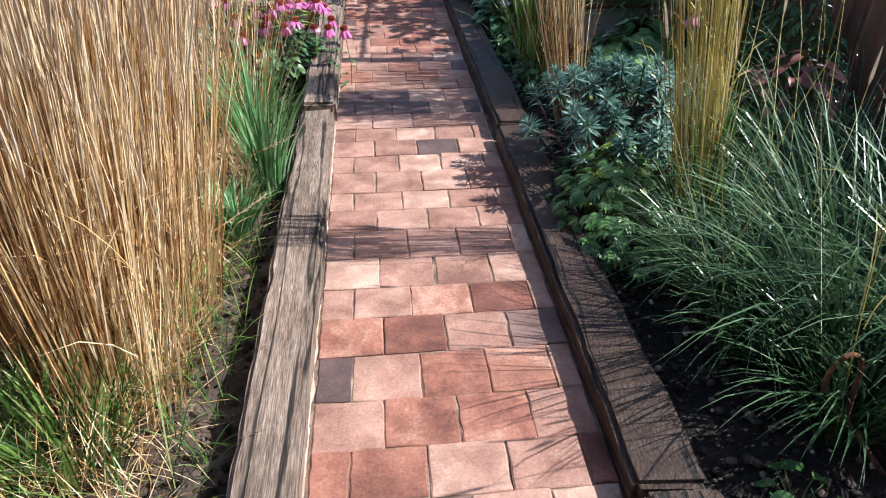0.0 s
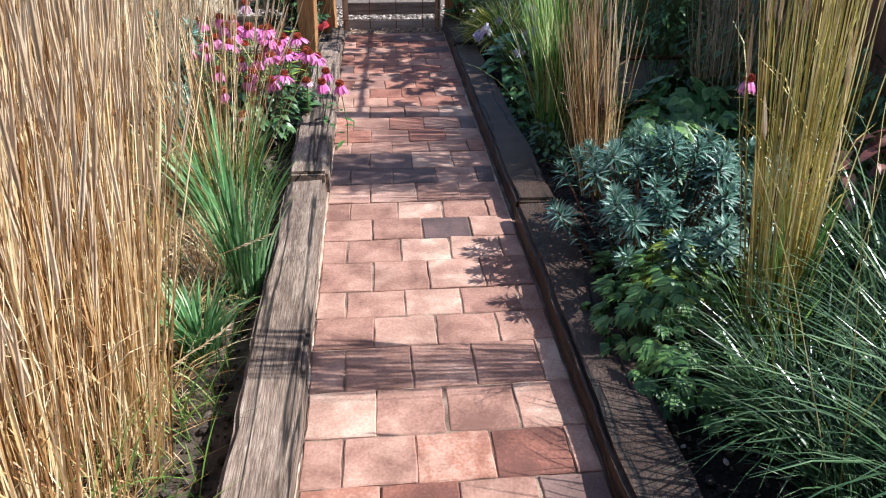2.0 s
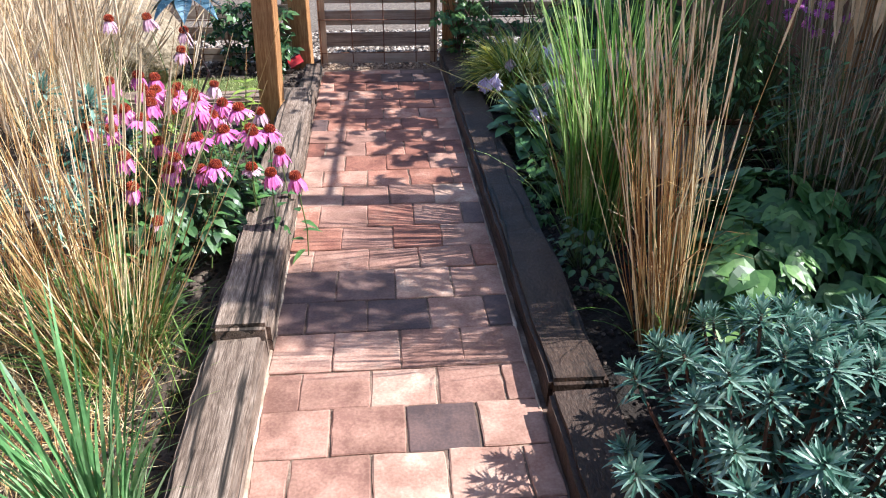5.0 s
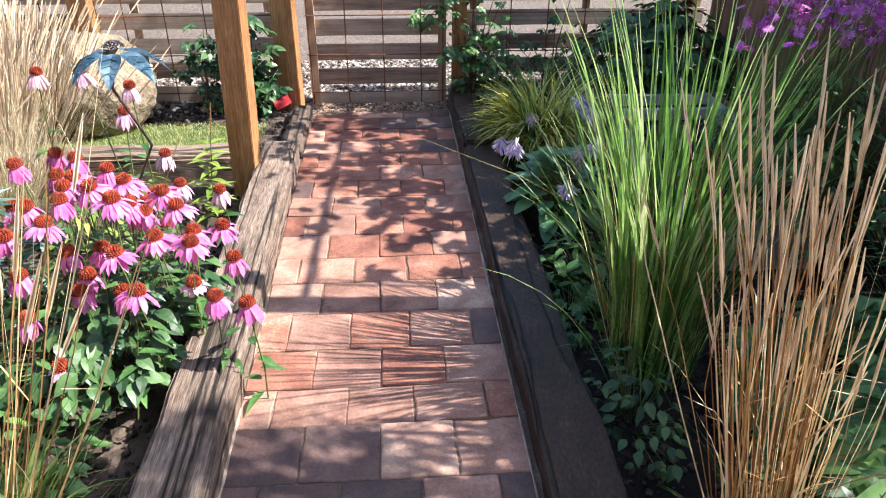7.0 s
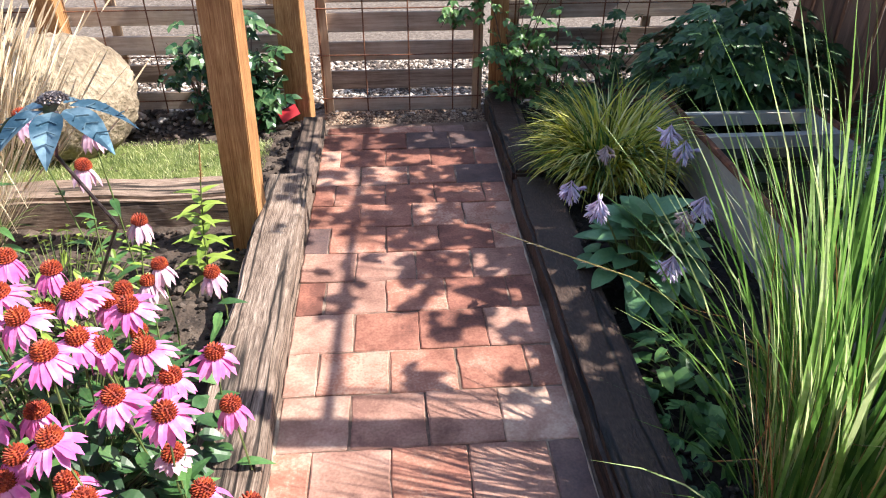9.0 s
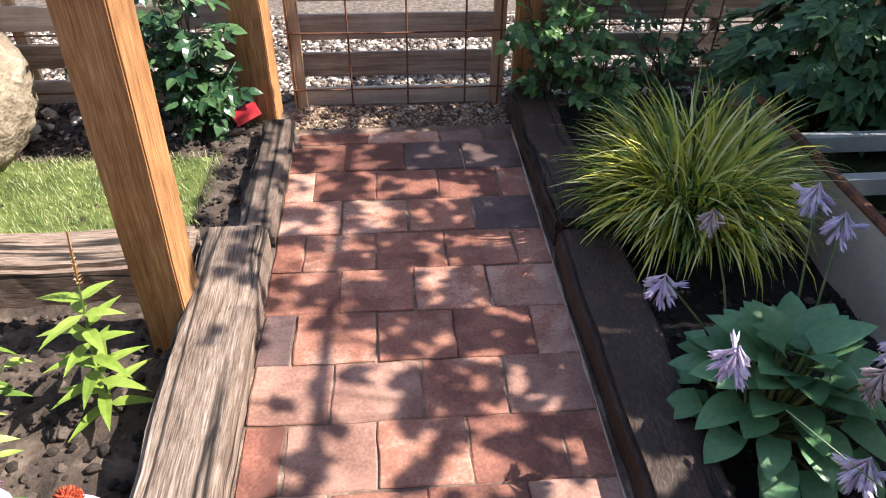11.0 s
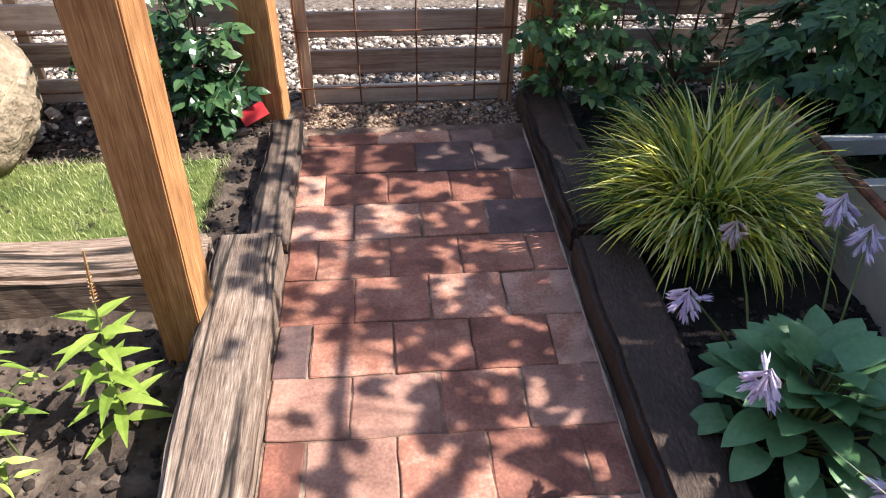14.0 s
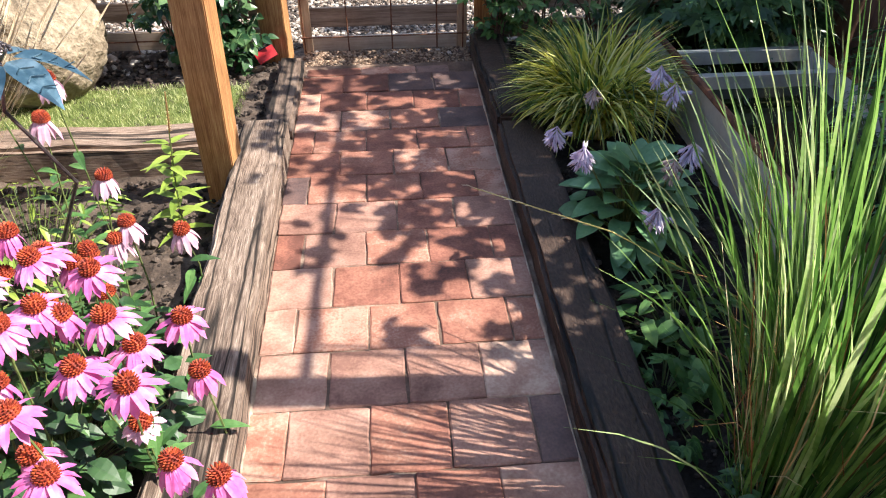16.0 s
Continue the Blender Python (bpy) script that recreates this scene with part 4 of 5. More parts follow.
def hosta_flower(base, head, seed, faded=False):
    q = random.Random(seed)
    t = thing("hosta_flower", base, "drooping lilac hosta flower head on a bare stalk", "flower", "hosta flowers")
    top = Vector(head) - Vector(base)
    g = Geo()
    g.tube([(0, 0, 0), top * 0.5 + Vector((0, 0, 0.04)), top + Vector((0, 0, 0.015))], [0.004, 0.0035, 0.0025], 5)
    part("stalk", g, M_STALK, t)
    mat = M_FADED if faded else M_LILAC
    for i in range(16):
        g = Geo()
        u = i * 2.4
        d = Vector((math.cos(u), math.sin(u), q.uniform(-2.2, -0.7 if i < 11 else 0.3))).normalized()
        p = top + Vector((0, 0, 0.03 - 0.05 * i / 16))
        L = q.uniform(0.045, 0.06) * (0.75 if faded else 1)
        g.tube([p, p + d * L * 0.25, p + d * L * 0.65], [0.0014, 0.0022, 0.0058], 6)
        a = d.orthogonal().normalized()
        for k in range(5):
            o = Matrix.Rotation(k * 1.2566, 3, d) @ a
            g.leaf(p + d * L * 0.6 + o * 0.004, d + o * q.uniform(0.25, 0.6), o * -1.0 + d * 0.3, L * 0.55, 0.0095, "lance", 0.3, -0.25, 3)
        part("floret", g, mat, t)


for k, (b, h) in enumerate((((0.92, 5.8, 0), (0.72, 5.67, 0.43)), ((0.95, 5.95, 0), (0.72, 6.03, 0.31)), ((1.05, 5.9, 0), (1.13, 6.17, 0.47)), ((1.06, 5.88, 0), (1.16, 6.08, 0.44)),
                            ((0.96, 6.0, 0), (0.898, 6.21, 0.37)), ((1.05, 5.8, 0), (1.0, 5.62, 0.4)), ((1.1, 5.8, 0), (1.08, 5.68, 0.42)), ((1.02, 5.7, 0), (0.92, 5.48, 0.32)))):
    hosta_flower(b, h, 80 + k, k in (4, 5))

# ---------- coneflowers ----------


def coneflower(name, seed, height, petal_mat, fresh, label, size=1.0):
    q = random.Random(seed)
    t = thing(name, (0, 0, 0), label, "flower", "coneflowers")
    g = Geo()
    bend = Vector((q.uniform(-0.03, 0.03), q.uniform(-0.03, 0.03), 0))
    top = Vector((bend.x * 0.3, bend.y * 0.3, height))
    g.tube([(0, 0, 0), bend + Vector((0, 0, height * 0.5)), top], [0.003, 0.0028, 0.0026], 5)
    part("stem", g, M_STALK, t)
    g = Geo()
    for i in range(5):
        s = 0.25 + 0.5 * i / 5
        u = q.uniform(0, 6.3)
        g.leaf((0, 0, height * s), (math.cos(u), math.sin(u), 0.3), (0, 0, 1), q.uniform(0.06, 0.1), 0.03, "ovate", 0.2, 0.5, 5)
    part("leaves", g, M_LEAF, t)
    g = Geo()
    rows = 7
    for k in range(rows):
        f = k / (rows - 1)
        rr = 0.023 * math.cos(f * 1.45) ** 0.7
        m = max(4, int(20 * math.cos(f * 1.4)))
        for i in range(m):
            u = 2 * math.pi * (i + 0.5 * (k % 2)) / m
            o = Vector((math.cos(u), math.sin(u), 0.5 + f)).normalized()
            p = top + Vector((math.cos(u) * rr, math.sin(u) * rr, 0.002 + 0.026 * math.sin(f * 1.5)))
            g.tube([p - o * 0.006, p + o * 0.004], [0.0034, 0.001], 4)
    g.quadstrip([[top + Vector((0.022 * math.cos(f) * math.cos(u), 0.022 * math.cos(f) * math.sin(u), 0.025 * math.sin(f))) for u in [2 * math.pi * j / 10 for j in range(11)]] for f in (0, 0.5, 1.0, 1.5)])
    cone = part("cone", g, M_CONE, t, "spiny rust-orange cone")
    n = 18 if petal_mat else 0
    for i in range(n):
        g = Geo()
        u = 2 * math.pi * i / n + q.uniform(-0.12, 0.12)
        el = q.uniform(-0.6, -0.05) if fresh else q.uniform(-1.2, -0.6)
        d = Vector((math.cos(u) * math.cos(el), math.sin(u) * math.cos(el), math.sin(el)))
        g.leaf(top + Vector((math.cos(u), math.sin(u), 0)) * 0.012, d, Vector((0, 0, 1)) + 0.3 * Vector((math.cos(u), math.sin(u), 0)), q.uniform(0.052, 0.066) * size, 0.0175, "strap", 0.15, 0.35, 4)
        part("petal", g, petal_mat, cone)
    return t


SPENT = ((-0.755, 5.4, 0.33), (-0.71, 5.33, 0.4), (-0.85, 5.17, 0.45), (-0.68, 5.27, 0.3))
LOOKS = {"open": (M_PINK, True, "pink coneflower with a rust-orange cone and spread petals", 1.0), "droop": (M_PINK, False, "pink coneflower with drooping petals", 1.0),
         "faded": (M_PINK_PALE, False, "faded pale pink coneflower with drooping petals", 1.1), "spent": (None, True, "spent coneflower cone that has dropped its petals", 0.0), "small": (M_PINK_PALE, True, "small pale coneflower just opening", 0.62)}
protos = {}
q = random.Random(5)


def flower_at(x, y, z, look_name):
    """One coneflower with its head at the place given."""
    height = min((0.34, 0.44, 0.54, 0.64, 0.76), key=lambda h: abs(h - z - 0.06))
    m = pose(x, y, z - height, q.uniform(-6, 6) + 5, q.uniform(-6, 6), q.uniform(0, 360))
    m.translation = Vector((x, y, z)) - (m.to_3x3() @ Vector((0, 0, height)))
    key = (height, look_name)
    if key in protos:
        copy_thing(protos[key], m)
    else:
        mat, fresh, label, size = LOOKS[look_name]
        protos[key] = coneflower("coneflower", 300 + len(protos), height, mat, fresh, label, size)
        protos[key].matrix_basis = m


for x, y, z in ((-0.727, 5.108, 0.555), (-0.614, 5.109, 0.505), (-0.501, 4.897, 0.555), (-0.414, 5.035, 0.404), (-0.468, 4.903, 0.46), (-0.424, 4.749, 0.502), (-0.562, 4.814, 0.488), (-0.655, 4.802, 0.628),
                (-0.783, 4.965, 0.597), (-0.672, 4.954, 0.541), (-0.56, 4.6, 0.42), (-0.64, 4.695, 0.5), (-0.88, 5.085, 0.58), (-0.873, 4.802, 0.55), (-0.75, 5.2, 0.5)):
    flower_at(x, y, z, "open")
for x, y, z in ((-0.367, 4.921, 0.344), (-0.36, 4.683, 0.351), (-0.267, 4.636, 0.352), (-0.63, 4.957, 0.501), (-0.735, 5.278, 0.389), (-0.749, 4.743, 0.394), (-0.86, 4.9, 0.58), (-0.883, 5.013, 0.58), (-0.687, 5.02, 0.48),
                (-0.733, 4.823, 0.45), (-0.82, 4.793, 0.45), (-0.782, 4.701, 0.36), (-0.64, 4.692, 0.36), (-0.95, 5.1, 0.58), (-0.97, 4.92, 0.55), (-1.0, 5.25, 0.6), (-0.93, 4.72, 0.42), (-1.05, 5.0, 0.52), (-1.1, 5.15, 0.6), (-0.92, 5.2, 0.6), (-0.83, 5.22, 0.55), (-1.0, 4.82, 0.5), (-0.9, 4.62, 0.33), (-1.12, 4.86, 0.5)):
    flower_at(x, y, z, "droop")
for x, y, z in ((-0.768, 5.662, 0.426), (-0.686, 5.523, 0.349), (-0.526, 5.492, 0.329), (-0.72, 5.5, 0.31), (-0.937, 5.751, 0.587), (-1.304, 5.873, 0.72), (-1.065, 5.761, 0.75), (-0.93, 5.87, 0.66)):
    flower_at(x, y, z, "faded")
for x, y, z in ((-0.462, 4.804, 0.326), (-0.793, 4.535, 0.22)):
    flower_at(x, y, z, "small")
for x, y, z in SPENT:
    flower_at(x, y, z, "spent")
flower_at(1.573, 3.614, 0.64, "droop")

# young willow-leaved plant by the post
q = random.Random(8)
t = thing("loosestrife", (-0.715, 6.03, -0.11), "young yellow-green lance-leaved plant with a fading flower spike", "plant")
g = Geo()
g.tube([(0, 0, 0), (0.015, 0.01, 0.25), (0.05, 0.0, 0.5)], [0.004, 0.0035, 0.0025], 5)
part("stem", g, M_STALK, t)
for i in range(26):
    s = 0.15 + 0.8 * (i // 3) / 8.7
    u = i * 2.094 + (i // 3) * 0.9
    g = Geo()
    g.leaf((0.05 * s * s, 0, 0.5 * s), (math.cos(u), math.sin(u), 0.25), (0, 0, 1), (0.155 - 0.06 * s) * q.uniform(0.85, 1.15), 0.034, "lance", 0.2, 0.28, 5)
    part("leaf", g, M_LIME, t)
g = Geo()
for i in range(60):
    s = i / 60
    u = i * 2.4
    g.leaf((0.05 + 0.02 * s, 0.004, 0.49 + 0.15 * s), (math.cos(u), math.sin(u), 0.6), (0, 0, 1), 0.012 * (1.1 - s), 0.006, "ovate", 0.2, 0.1, 3)
g.tube([(0.05, 0, 0.49), (0.07, 0.004, 0.64)], 0.0025, 4)
part("flower_spike", g, M_STRAW, t, "fading buff flower spike")

# purple flowers in the shade
for k, (x, y, z) in enumerate(((1.64, 5.42, 0.97), (1.78, 5.5, 1.02), (1.95, 5.45, 1.0), (2.1, 5.4, 0.94), (1.85, 5.7, 1.05), (2.05, 5.65, 1.0), (2.2, 5.2, 0.85))):
    q = random.Random(400 + k)
    t = thing("purple_flower", (x, y, 0.0), "spray of purple aster flowers on thin stems", "flower", "purple flowers")
    gs, gf = Geo(), Geo()
    for i in range(26):
        c = Vector((q.gauss(0, 0.07), q.gauss(0, 0.07), z + q.gauss(0, 0.045)))
        gs.tube([(0, 0, 0.1), (c.x * 0.5, c.y * 0.5, z * 0.6), c], 0.002, 3)
        tilt = Euler((q.uniform(-1.2, 1.2), q.uniform(-1.2, 1.2), 0)).to_matrix()
        for j in range(11):
            u = 2 * math.pi * j / 11
            ray = tilt @ Vector((math.cos(u), math.sin(u), 0.15))
            gf.leaf(c, ray, tilt @ Vector((0, 0, 1)), 0.024, 0.008, "strap", 0.1, 0.2, 3)
    part("stems", gs, M_STALK, t, kind="stuff")
    part("flower_cluster", gf, M_PURPLE, t, kind="stuff")

# ---------- climbing roses ----------


def rose(x, y, label, seed, canes, leaves, box, size, mat, z=-0.02):
    """Thin canes with leaflets in fives spread through a box (half widths, height)."""
    q = random.Random(seed)
    t = thing("climbing_rose", (x, y, z), label, "climber", "climbing roses")
    gc, gl = Geo(), Geo()
    per = leaves // canes
    for c in range(canes):
        end = Vector((q.uniform(-1, 1) * box[0], q.uniform(-1, 1) * box[1], box[2] * q.uniform(0.5, 1.0)))
        mid = Vector((end.x * 0.3, end.y * 0.6, end.z * 0.55))
        pts = [Vector((q.uniform(-0.04, 0.04), 0, 0)), mid, end]
        gm = Geo()
        gm.tube(pts, [0.006, 0.0045, 0.002], 5)
        part("cane", gm, M_TWIG, t)
        for i in range(per):
            s = q.uniform(0.15, 1.0)
            p = pts[0].lerp(mid, s * 2) if s < 0.5 else mid.lerp(end, s * 2 - 1)
            p = p + Vector((q.gauss(0, 0.06), q.gauss(0, 0.05), q.gauss(0, 0.05)))
            u = q.uniform(0, 6.3)
            d = Vector((math.cos(u), math.sin(u), q.uniform(-0.7, 0.1))).normalized()
            n = Vector((q.gauss(0, 0.5), q.gauss(-0.3, 0.5), 1)).normalized()
            sd = d.cross(n).normalized()
            gc.tube([p - d * 0.01, p + d * size * 1.2], 0.001, 3)
            for a, o in ((d, 1.2), (d + sd, 0.8), (d - sd, 0.8), (d * 0.4 + sd, 0.25), (d * 0.4 - sd, 0.25)):
                gl.leaf(p + d * size * o, a, n, size * q.uniform(0.8, 1.15), size * 0.72, "ovate", 0.22, 0.3, 4)
    part("leaf_stalk_tangle", gc, M_STALK, t, kind="stuff")
    part("leaves", gl, mat, t, kind="stuff")


rose(-0.75, 7.5, "glossy dark green rose bush trained on the fence", 501, 9, 120, (0.24, 0.1, 0.72), 0.062, M_LEAF_GLOSS)
rose(-1.05, 7.58, "glossy dark green rose shoots on the fence", 502, 5, 45, (0.2, 0.08, 0.6), 0.05, M_LEAF_GLOSS)
rose(0.74, 7.55, "climbing rose with fresh green leaves on the gate post", 503, 8, 80, (0.2, 0.09, 0.9), 0.045, M_LEAF)
rose(0.98, 7.5, "climbing rose with dark green leaves beside the fence", 504, 7, 70, (0.3, 0.1, 0.62), 0.05, M_LEAF)
rose(1.3, 7.6, "climbing rose with dark green leaves beside the fence", 505, 6, 60, (0.25, 0.1, 0.75), 0.042, M_LEAF_DARK)
q = random.Random(9)
t = thing("climbing_rose", (0.62, 7.64, 0.3), "fresh green rose shoot arching over the gate", "climber", "climbing roses")
gc, gl = Geo(), Geo()
gc.tube([(0.05, 0, 0.1), (-0.02, -0.03, 0.35), (-0.2, -0.05, 0.38), (-0.3, -0.05, 0.2)], [0.004, 0.0035, 0.003, 0.002], 5)
for i in range(46):
    s = q.random()
    p = Vector((-0.02, -0.03, 0.35)).lerp(Vector((-0.3, -0.05, 0.22)), s) + Vector((q.gauss(0, 0.03), q.gauss(0, 0.03), q.gauss(0, 0.05)))
    u = q.uniform(0, 6.3)
    for j in range(3):
        gl.leaf(p, (math.cos(u + j), math.sin(u + j), -0.4), (0, -0.5, 1), 0.045, 0.028, "ovate", 0.2, 0.35, 4)
part("cane", gc, M_TWIG, t)
part("leaves", gl, M_LEAF, t, kind="stuff")

# vine over the pergola rail and fence, which dapples the path
q = random.Random(10)
t = thing("pergola_vine", (1.98, 6.3, 2.02), "leafy vine spread over the pergola rail and fence", "climber")
gl = Geo()
for y0 in (-1.3, -1.27, 1.5, 1.46):
    gc = Geo()
    gc.tube([(0.3, y0, -2.1), (0.3 + q.uniform(-0.05, 0.0), y0 + 0.05, -0.8), (0.27, y0 * 0.9, 0.55), (0.27, y0 * 0.5, 0.57)], [0.012, 0.01, 0.008, 0.005], 6)
    part("cane", gc, M_TWIG, t)


def vine_leaf(p, size):
    u = q.uniform(0, 6.3)
    n = (q.gauss(0.6, 0.35), q.gauss(0, 0.35), 1)
    for a in (-0.95, 0, 0.95):
        gl.leaf(p, (math.cos(u + a), math.sin(u + a), -0.35), n, size * (1.0 if a == 0 else 0.78), size * 0.5, "ovate", 0.2, 0.3, 4)


for c in range(40):
    y0 = q.uniform(-0.55, 1.4)
    end = Vector((q.uniform(-0.5, 0.7), y0 + q.uniform(-0.35, 0.35), q.uniform(-0.25, 0.4)))
    gc = Geo()
    gc.tube([(0.27, y0, 0.56), (0.13 + end.x * 0.5, (y0 + end.y) / 2, 0.36), end], [0.005, 0.004, 0.002], 4)
    part("cane", gc, M_TWIG, t)
    for i in range(8 if end.x > 0.15 else 3):
        s = q.uniform(0.2, 1.05)
        vine_leaf(Vector((0.27, y0, 0.5)).lerp(end, s) + Vector((q.gauss(0, 0.04), q.gauss(0, 0.05), q.gauss(0, 0.04))), q.uniform(0.07, 0.11))
for i in range(440):
    vine_leaf(Vector((q.gauss(0.5, 0.14), q.uniform(-1.2, 1.4), -0.3 + 0.75 * q.random() ** 1.3)), q.uniform(0.08, 0.12))
for i in range(92):
    vine_leaf(Vector((q.gauss(0.28, 0.14), q.uniform(-0.4, 1.3), 0.4 + 0.6 * q.random())), q.uniform(0.07, 0.11))
for i in range(14):
    y0 = q.uniform(-0.5, 1.2)
    gc = Geo()
    gc.tube([(0.1, y0, 0.1), (0.25 + q.gauss(0, 0.05), y0 + q.gauss(0, 0.1), 0.6), (0.3 + q.gauss(0, 0.08), y0 + q.gauss(0, 0.15), 1.0)], [0.005, 0.004, 0.002], 4)
    part("cane", gc, M_TWIG, t)
part("leaves", gl, M_LEAF, t, kind="stuff")

# unseen slender conifer added behind the fence to throw a dark band across the path
q = random.Random(14)
t = thing("columnar_conifer", (2.95, 4.02, -0.14), "slender dark green columnar conifer, added unseen behind the fence to cast shade", "tree")
g = Geo()
g.tube([(0, 0, 0), (0.01, 0, 2.0), (0, 0.01, 4.2)], [0.07, 0.05, 0.012], 8)
part("trunk", g, M_TWIG, t)
g = Geo()
for i in range(90):
    z = 0.3 + 3.9 * q.random()
    u = q.uniform(0, 6.3)
    r = (0.2 if z < 3.6 else 0.2 * (4.35 - z) / 0.75) * q.uniform(0.7, 1.1)
    g.tube([(0, 0, z - 0.15), (r * math.cos(u), r * math.sin(u), z + 0.1)], [0.012, 0.004], 4)
part("limb", g, M_TWIG, t, kind="stuff")
g = Geo()
for i in range(3600):
    z = 0.25 + 4.05 * q.random()
    u = q.uniform(0, 6.3)
    r = (0.25 if z < 3.6 else max(0.02, 0.25 * (4.4 - z) / 0.8)) * math.sqrt(q.random()) * q.uniform(0.85, 1.15)
    g.leaf((r * math.cos(u), r * math.sin(u), z), (math.cos(u), math.sin(u), q.uniform(0.5, 1.6)), (math.cos(u), math.sin(u), 0.5), 0.09, 0.03, "lance", 0.2, 0.1, 2)
part("crown", g, M_LEAF_DARK, t, kind="stuff")

# ---------- lawn ----------
g = Geo()
sheet(g, -2.6, -0.66, 6.66, 7.26, -0.012, 50, 16, 0.008, 8)
structure("lawn", g, M_TURF, "small patch of sunlit mown lawn", "lawn")
q = random.Random(12)
g = Geo()
for i in range(15000):
    x, y = q.uniform(-2.6, -0.62), q.uniform(6.64, 7.28)
    if noise.noise(Vector((x * 3, y * 3, 5))) > -0.35 or q.random() < 0.4:
        g.blade((x, y, -0.012), q.uniform(0, 6.3), q.uniform(0.1, 0.7), q.uniform(0.018, 0.036), 0.0022, q.uniform(0.2, 1.4), 2, q)
stuff("lawn_grass", g, M_TURF_BLADE, "short yellowing green lawn grass", "grass")

# ---------- boulder ----------
bm = bmesh.new()
bmesh.ops.create_icosphere(bm, subdivisions=5, radius=0.36)
for v in bm.verts:
    n = v.co.normalized()
    v.co *= 1 + 0.06 * noise.noise(n * 1.7) + 0.05 * noise.noise(n * 4.3) + 0.03 * noise.noise(n * 11) + 0.015 * noise.noise(n * 27)
    v.co.z *= 0.92
me = bpy.data.meshes.new("boulder")
bm.to_mesh(me)
bm.free()
me.polygons.foreach_set("use_smooth", [True] * len(me.polygons))
me.materials.append(M_STONE)
ob = tagged(new("boulder", me), "large rounded pale weathered boulder on the lawn's edge", "boulder")
ob.matrix_basis = pose(-1.67, 7.32, 0.24)

# ---------- galvanised water trough ----------
t = thing("water_trough", (1.75, 6.32, 0.0), "grey galvanised cattle trough filled with pond water", "trough")
g = Geo()
L, W, H = 1.05, 0.33, 0.3


def ring(w, l, z, r=0.12, n=6):
    pts = []
    for cx, cy, a0 in ((w - r, l - r, 0), (-w + r, l - r, 90), (-w + r, -l + r, 180), (w - r, -l + r, 270)):
        for i in range(n + 1):
            a = radians(a0 + 90 * i / n)
            pts.append(Vector((cx + r * math.cos(a), cy + r * math.sin(a), z)))
    return pts + pts[:1]


g.quadstrip([ring(W - 0.03, L - 0.03, -0.03), ring(W, L, H), ring(W - 0.012, L - 0.012, H), ring(W - 0.04, L - 0.04, 0.02)])
part("tank", g, M_GALV, t, smooth=False)
g = Geo()
rp = ring(W + 0.004, L + 0.004, H + 0.006)
g.tube(rp, 0.016, 8)
part("rim", g, M_RUST, t, "rusty rolled rim")
g = Geo()
g.f.append(tuple(range(28)))
g.v.extend(ring(W - 0.02, L - 0.02, 0.19)[:-1])
part("water", g, M_WATER, t, "dark still pond water")
for y in (0.16, 0.42):
    g = Geo()
    g.box((-W + 0.01, y - 0.02, H - 0.05), (W - 0.01, y + 0.02, H + 0.008))
    part("crossbar", g, M_WHITE, t, "white painted crossbar")

# ---------- blue metal flower ----------
t = thing("metal_flower", (-0.86, 5.45, -0.05), "blue painted metal garden flower on a bent rod", "garden ornament")
g = Geo()
g.tube([(0, 0, 0), (0.02, 0, 0.4), (0.14, -0.04, 0.62), (0.06, -0.08, 0.85), (0.1, -0.09, 0.97)], [0.006, 0.006, 0.0055, 0.005, 0.005], 7)
part("rod", g, M_BRONZE, t, "dark bent metal rod")
for i in range(7):
    u = 2 * math.pi * i / 7 + 0.35
    g = Geo()
    d = Vector((math.cos(u), math.sin(u), -0.15))
    g.leaf(Vector((0.1, -0.09, 0.985)) + d * 0.03, d, (0, 0, 1), 0.155, 0.075, "ovate", 0.3, 0.42, 7)
    for s in (0.25, 0.45, 0.65):
        p = Vector((0.1, -0.09, 0.987)) + d * (0.03 + 0.15 * s) - Vector((0, 0, 0.42 * 0.15 * s * s))
        sd = d.cross(Vector((0, 0, 1))).normalized()
        for e in (-1, 1):
            g.tube([p, p + d * 0.02 + sd * e * 0.022 + Vector((0, 0, 0.002))], 0.0016, 4)
    part("petal", g, M_BLUE, t)
g = Geo()
for i in range(60):
    f = i / 60
    u = i * 2.4
    rr = 0.035 * math.sqrt(f)
    p = Vector((0.1 + rr * math.cos(u), -0.09 + rr * math.sin(u), 1.0 + 0.018 * (1 - f)))
    g.pebble(p, 0.006, q)
part("boss", g, M_BRONZE, t, "dark bronze beaded boss")

# ---------- small loose things ----------
t = thing("carton", (-0.545, 7.5, 0.0), "small red and black cardboard carton on the soil", "box", rz=28)
t.matrix_basis = pose(-0.54, 7.49, 0.03, -30, -22, 18)
g = Geo()
g.box((-0.055, -0.02, 0), (0.055, 0.02, 0.062))
part("body", g, M_RED, t)
g = Geo()
g.box((-0.056, -0.021, 0.062), (0.056, 0.021, 0.085))
part("top_band", g, M_BLACK, t, "black printed band")
g = Geo()
for k in range(3):
    g.box((-0.03, -0.0225, 0.068 + 0.004 * k), (0.02 + 0.008 * k, -0.021, 0.07 + 0.004 * k))
part("print", g, M_PAPER, t, "lines of white print")

t = thing("iron_hook", (1.3, 1.27, -0.03), "rusty iron shepherd's hook stuck in the soil", "garden hook")
g = Geo()
pts = [(0.0, 0.0, 0.0), (-0.06, 0.05, 0.08), (-0.11, 0.09, 0.14), (-0.108, 0.1, 0.2)]
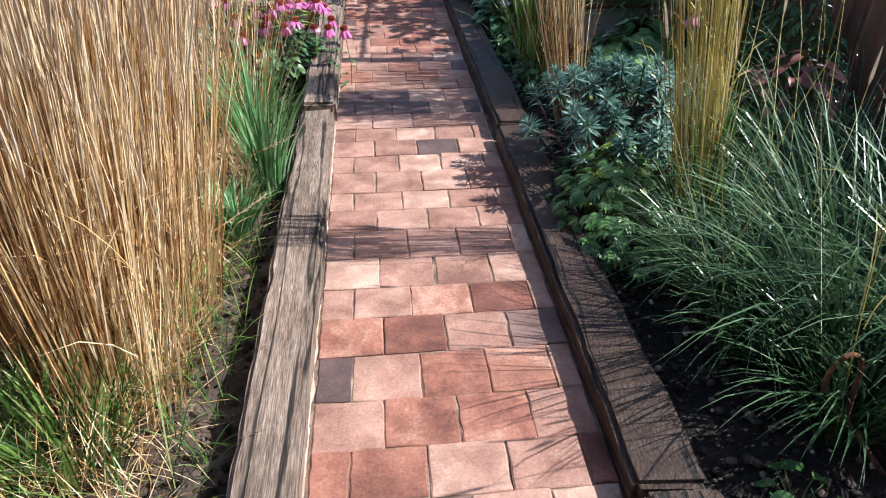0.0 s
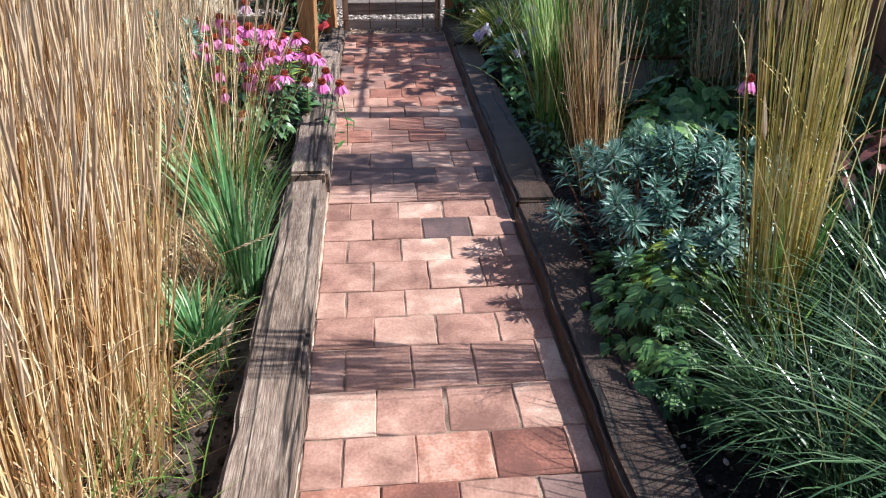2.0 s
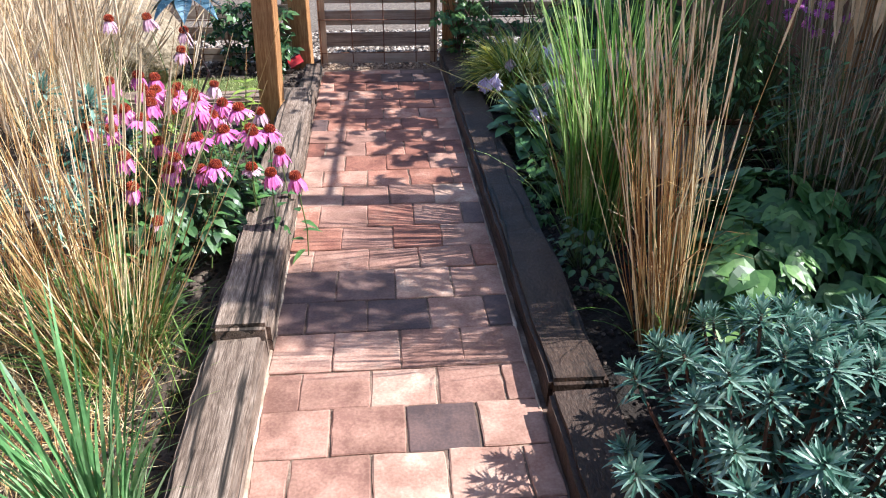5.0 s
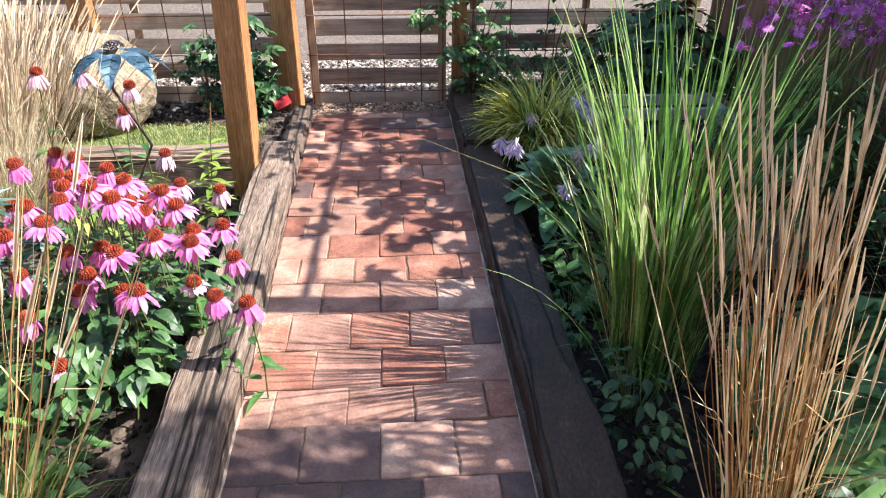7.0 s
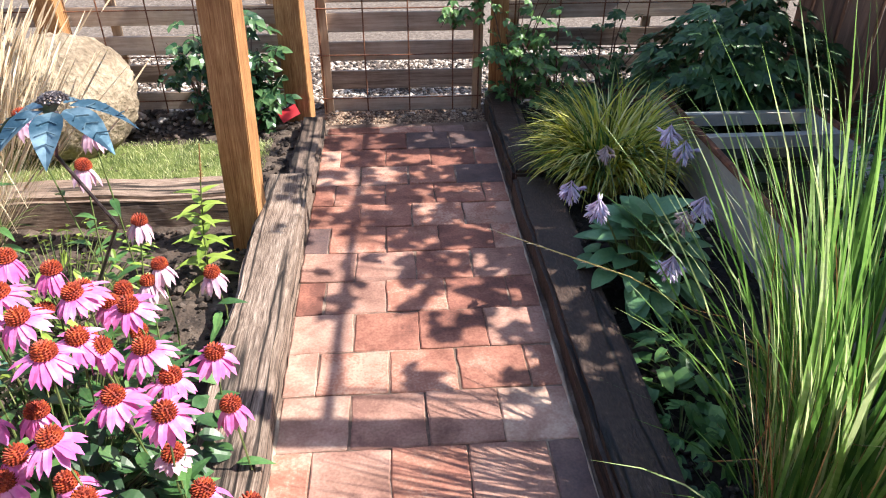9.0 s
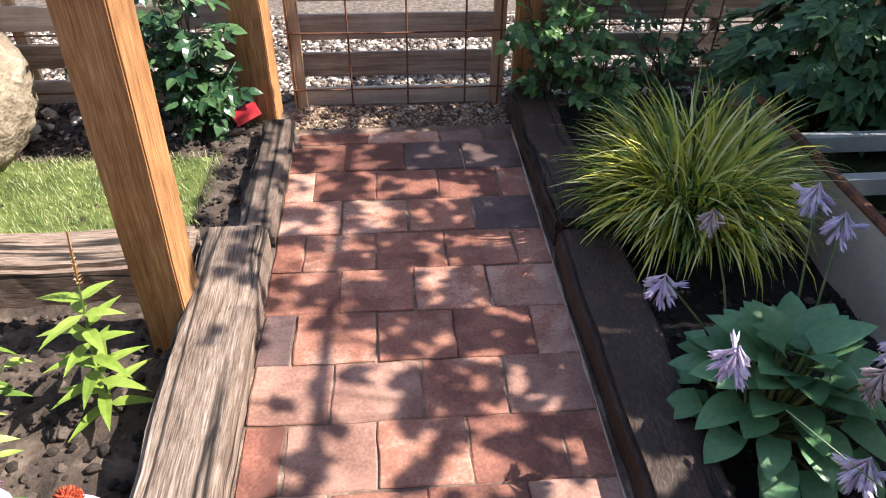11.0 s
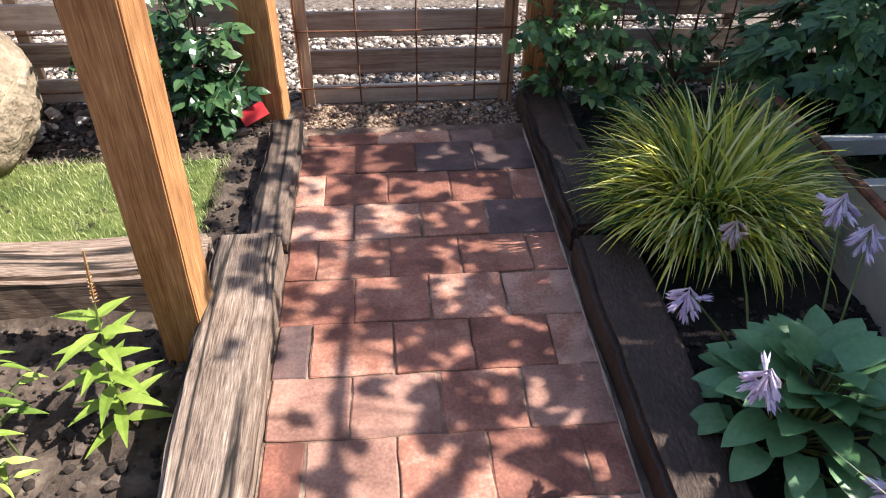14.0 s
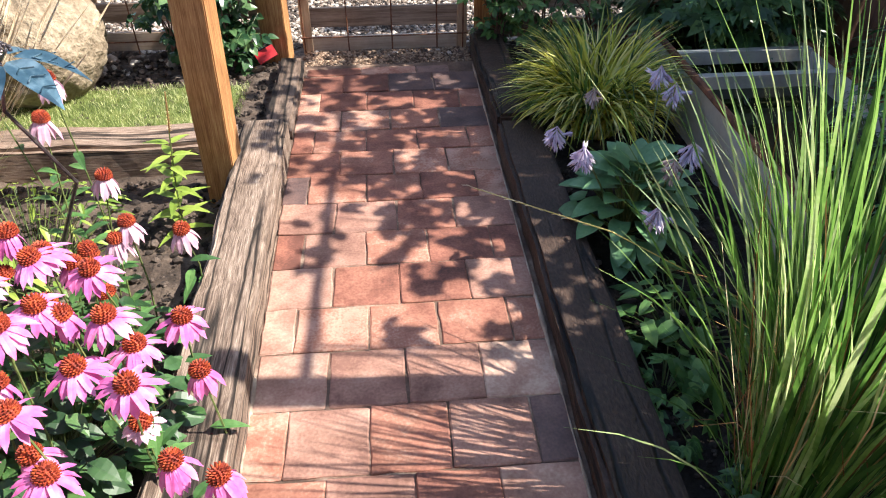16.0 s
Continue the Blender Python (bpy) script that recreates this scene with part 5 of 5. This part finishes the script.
for i in range(10):
    a = radians(205 * i / 9)
    pts.append((-0.105 - 0.046 * (1 - math.cos(a)), 0.11, 0.28 + 0.085 * math.sin(a)))
g.tube(pts, 0.0075, 8)
part("rod", g, M_RUST, t)

# dry litter under the reed grass
q = random.Random(77)
g = Geo()
for i in range(5200):
    x, y = -0.7 - 0.9 * q.random() ** 1.3, q.uniform(1.15, 4.3)
    g.blade((x, y, -0.05 + q.uniform(0, 0.05)), q.uniform(0, 6.3), q.uniform(0.3, 1.5), q.uniform(0.08, 0.3), 0.0032, q.uniform(-0.2, 0.9), 3, q)
stuff("dry_grass_litter", g, M_STRAW, "dry fallen grass stems and thatch on the soil", "grass litter")
g = Geo()
for i in range(600):
    x, y = -0.57 - 0.6 * q.random() ** 1.6, q.uniform(1.15, 4.2)
    g.blade((x, y, -0.05), q.uniform(0, 6.3), q.uniform(0.1, 0.7), q.uniform(0.12, 0.34), 0.005, q.uniform(0.5, 1.6), 5, q)
stuff("edging_grass", g, M_BLADE, "loose green grass blades along the sleeper", "grass")
g = Geo()
for i in range(110):
    g.pebble((q.uniform(0.8, 1.5), q.uniform(1.0, 2.2), -0.008), q.uniform(0.006, 0.016), q)
stuff("bed_stones", g, M_PEBBLE, "scattered small stones on the dark soil", "pebbles")

for k, (x, y, ax, ay, h) in enumerate(((-0.95, 1.7, 0.22, -0.05, 0.5), (-0.78, 2.2, 0.3, 0.1, 0.42), (-0.7, 2.9, 0.28, -0.12, 0.45))):
    t = thing("seed_stalk", (x, y, -0.04), "pale bent grass seed head leaning out of the clump", "grass stalk")
    g = Geo()
    a, c = Vector((ax * 0.35, ay * 0.35, h * 0.75)), Vector((ax, ay, h))
    g.tube([(0, 0, 0), a, c], [0.002, 0.0018, 0.001], 5)
    part("stalk", g, M_STRAW, t)
    g = Geo()
    for i in range(60):
        p = a.lerp(c, 0.3 + 0.8 * i / 60)
        g.leaf(p, (c - a).normalized() + Vector((q.gauss(0, 0.3), q.gauss(0, 0.3), q.gauss(0, 0.3))), (0, 0, 1), 0.02, 0.004, "lance", 0.1, 0.1, 2)
    part("seed_head", g, M_PLUME, t)

# long fallen grass flower stalk across the path's edge
t = thing("seed_stalk", (1.1, 4.9, 0.0), "long pale arching grass seed stalk", "grass stalk")
g = Geo()
g.tube([(0, 0, 0), (-0.08, 0.15, 0.33), (-0.45, 0.24, 0.52), (-0.8, 0.24, 0.67)], [0.0024, 0.0024, 0.002, 0.0012], 5)
part("stalk", g, M_STRAW_GREEN, t)
g = Geo()
for i in range(60):
    p = Vector((-0.5, 0.24, 0.54)).lerp(Vector((-0.82, 0.24, 0.68)), i / 60)
    g.leaf(p, (-0.85, q.uniform(-0.25, 0.25), 0.35 + q.uniform(-0.3, 0.3)), (0, 0, 1), 0.016, 0.0035, "lance", 0.1, 0.1, 2)
part("seed_head", g, M_PLUME, t)

# pale mortar squeezed out between the sleepers and the bricks
for name, x0, x1, y0, y1, wide in (("mortar_fillet", -0.284, -0.325, -0.2, 5.2, 0.011), ("mortar_fillet", 0.556, 0.576, 3.6, 7.4, 0.007)):
    g = Geo()
    rows, n = [], 420
    for i in range(n + 1):
        f = i / n
        y = y0 + (y1 - y0) * f
        c = x0 + (x1 - x0) * f
        w = wide * (0.75 + 1.1 * noise.noise(Vector((x0, y * 9, 0))) + 0.5 * noise.noise(Vector((x0, y * 31, 2))))
        h = 0.006 + 0.006 * noise.noise(Vector((x0, y * 14, 7)))
        w = max(0.0015, w)
        rows.append([Vector((c - w, y, -0.01)), Vector((c - w * 0.5, y, h)), Vector((c + w * 0.5, y, h * 0.7)), Vector((c + w, y, -0.01))])
    g.quadstrip(rows)
    structure(name, g, M_LIME_MORTAR, "pale lumpy mortar between the sleeper and the bricks", "mortar", smooth=True)
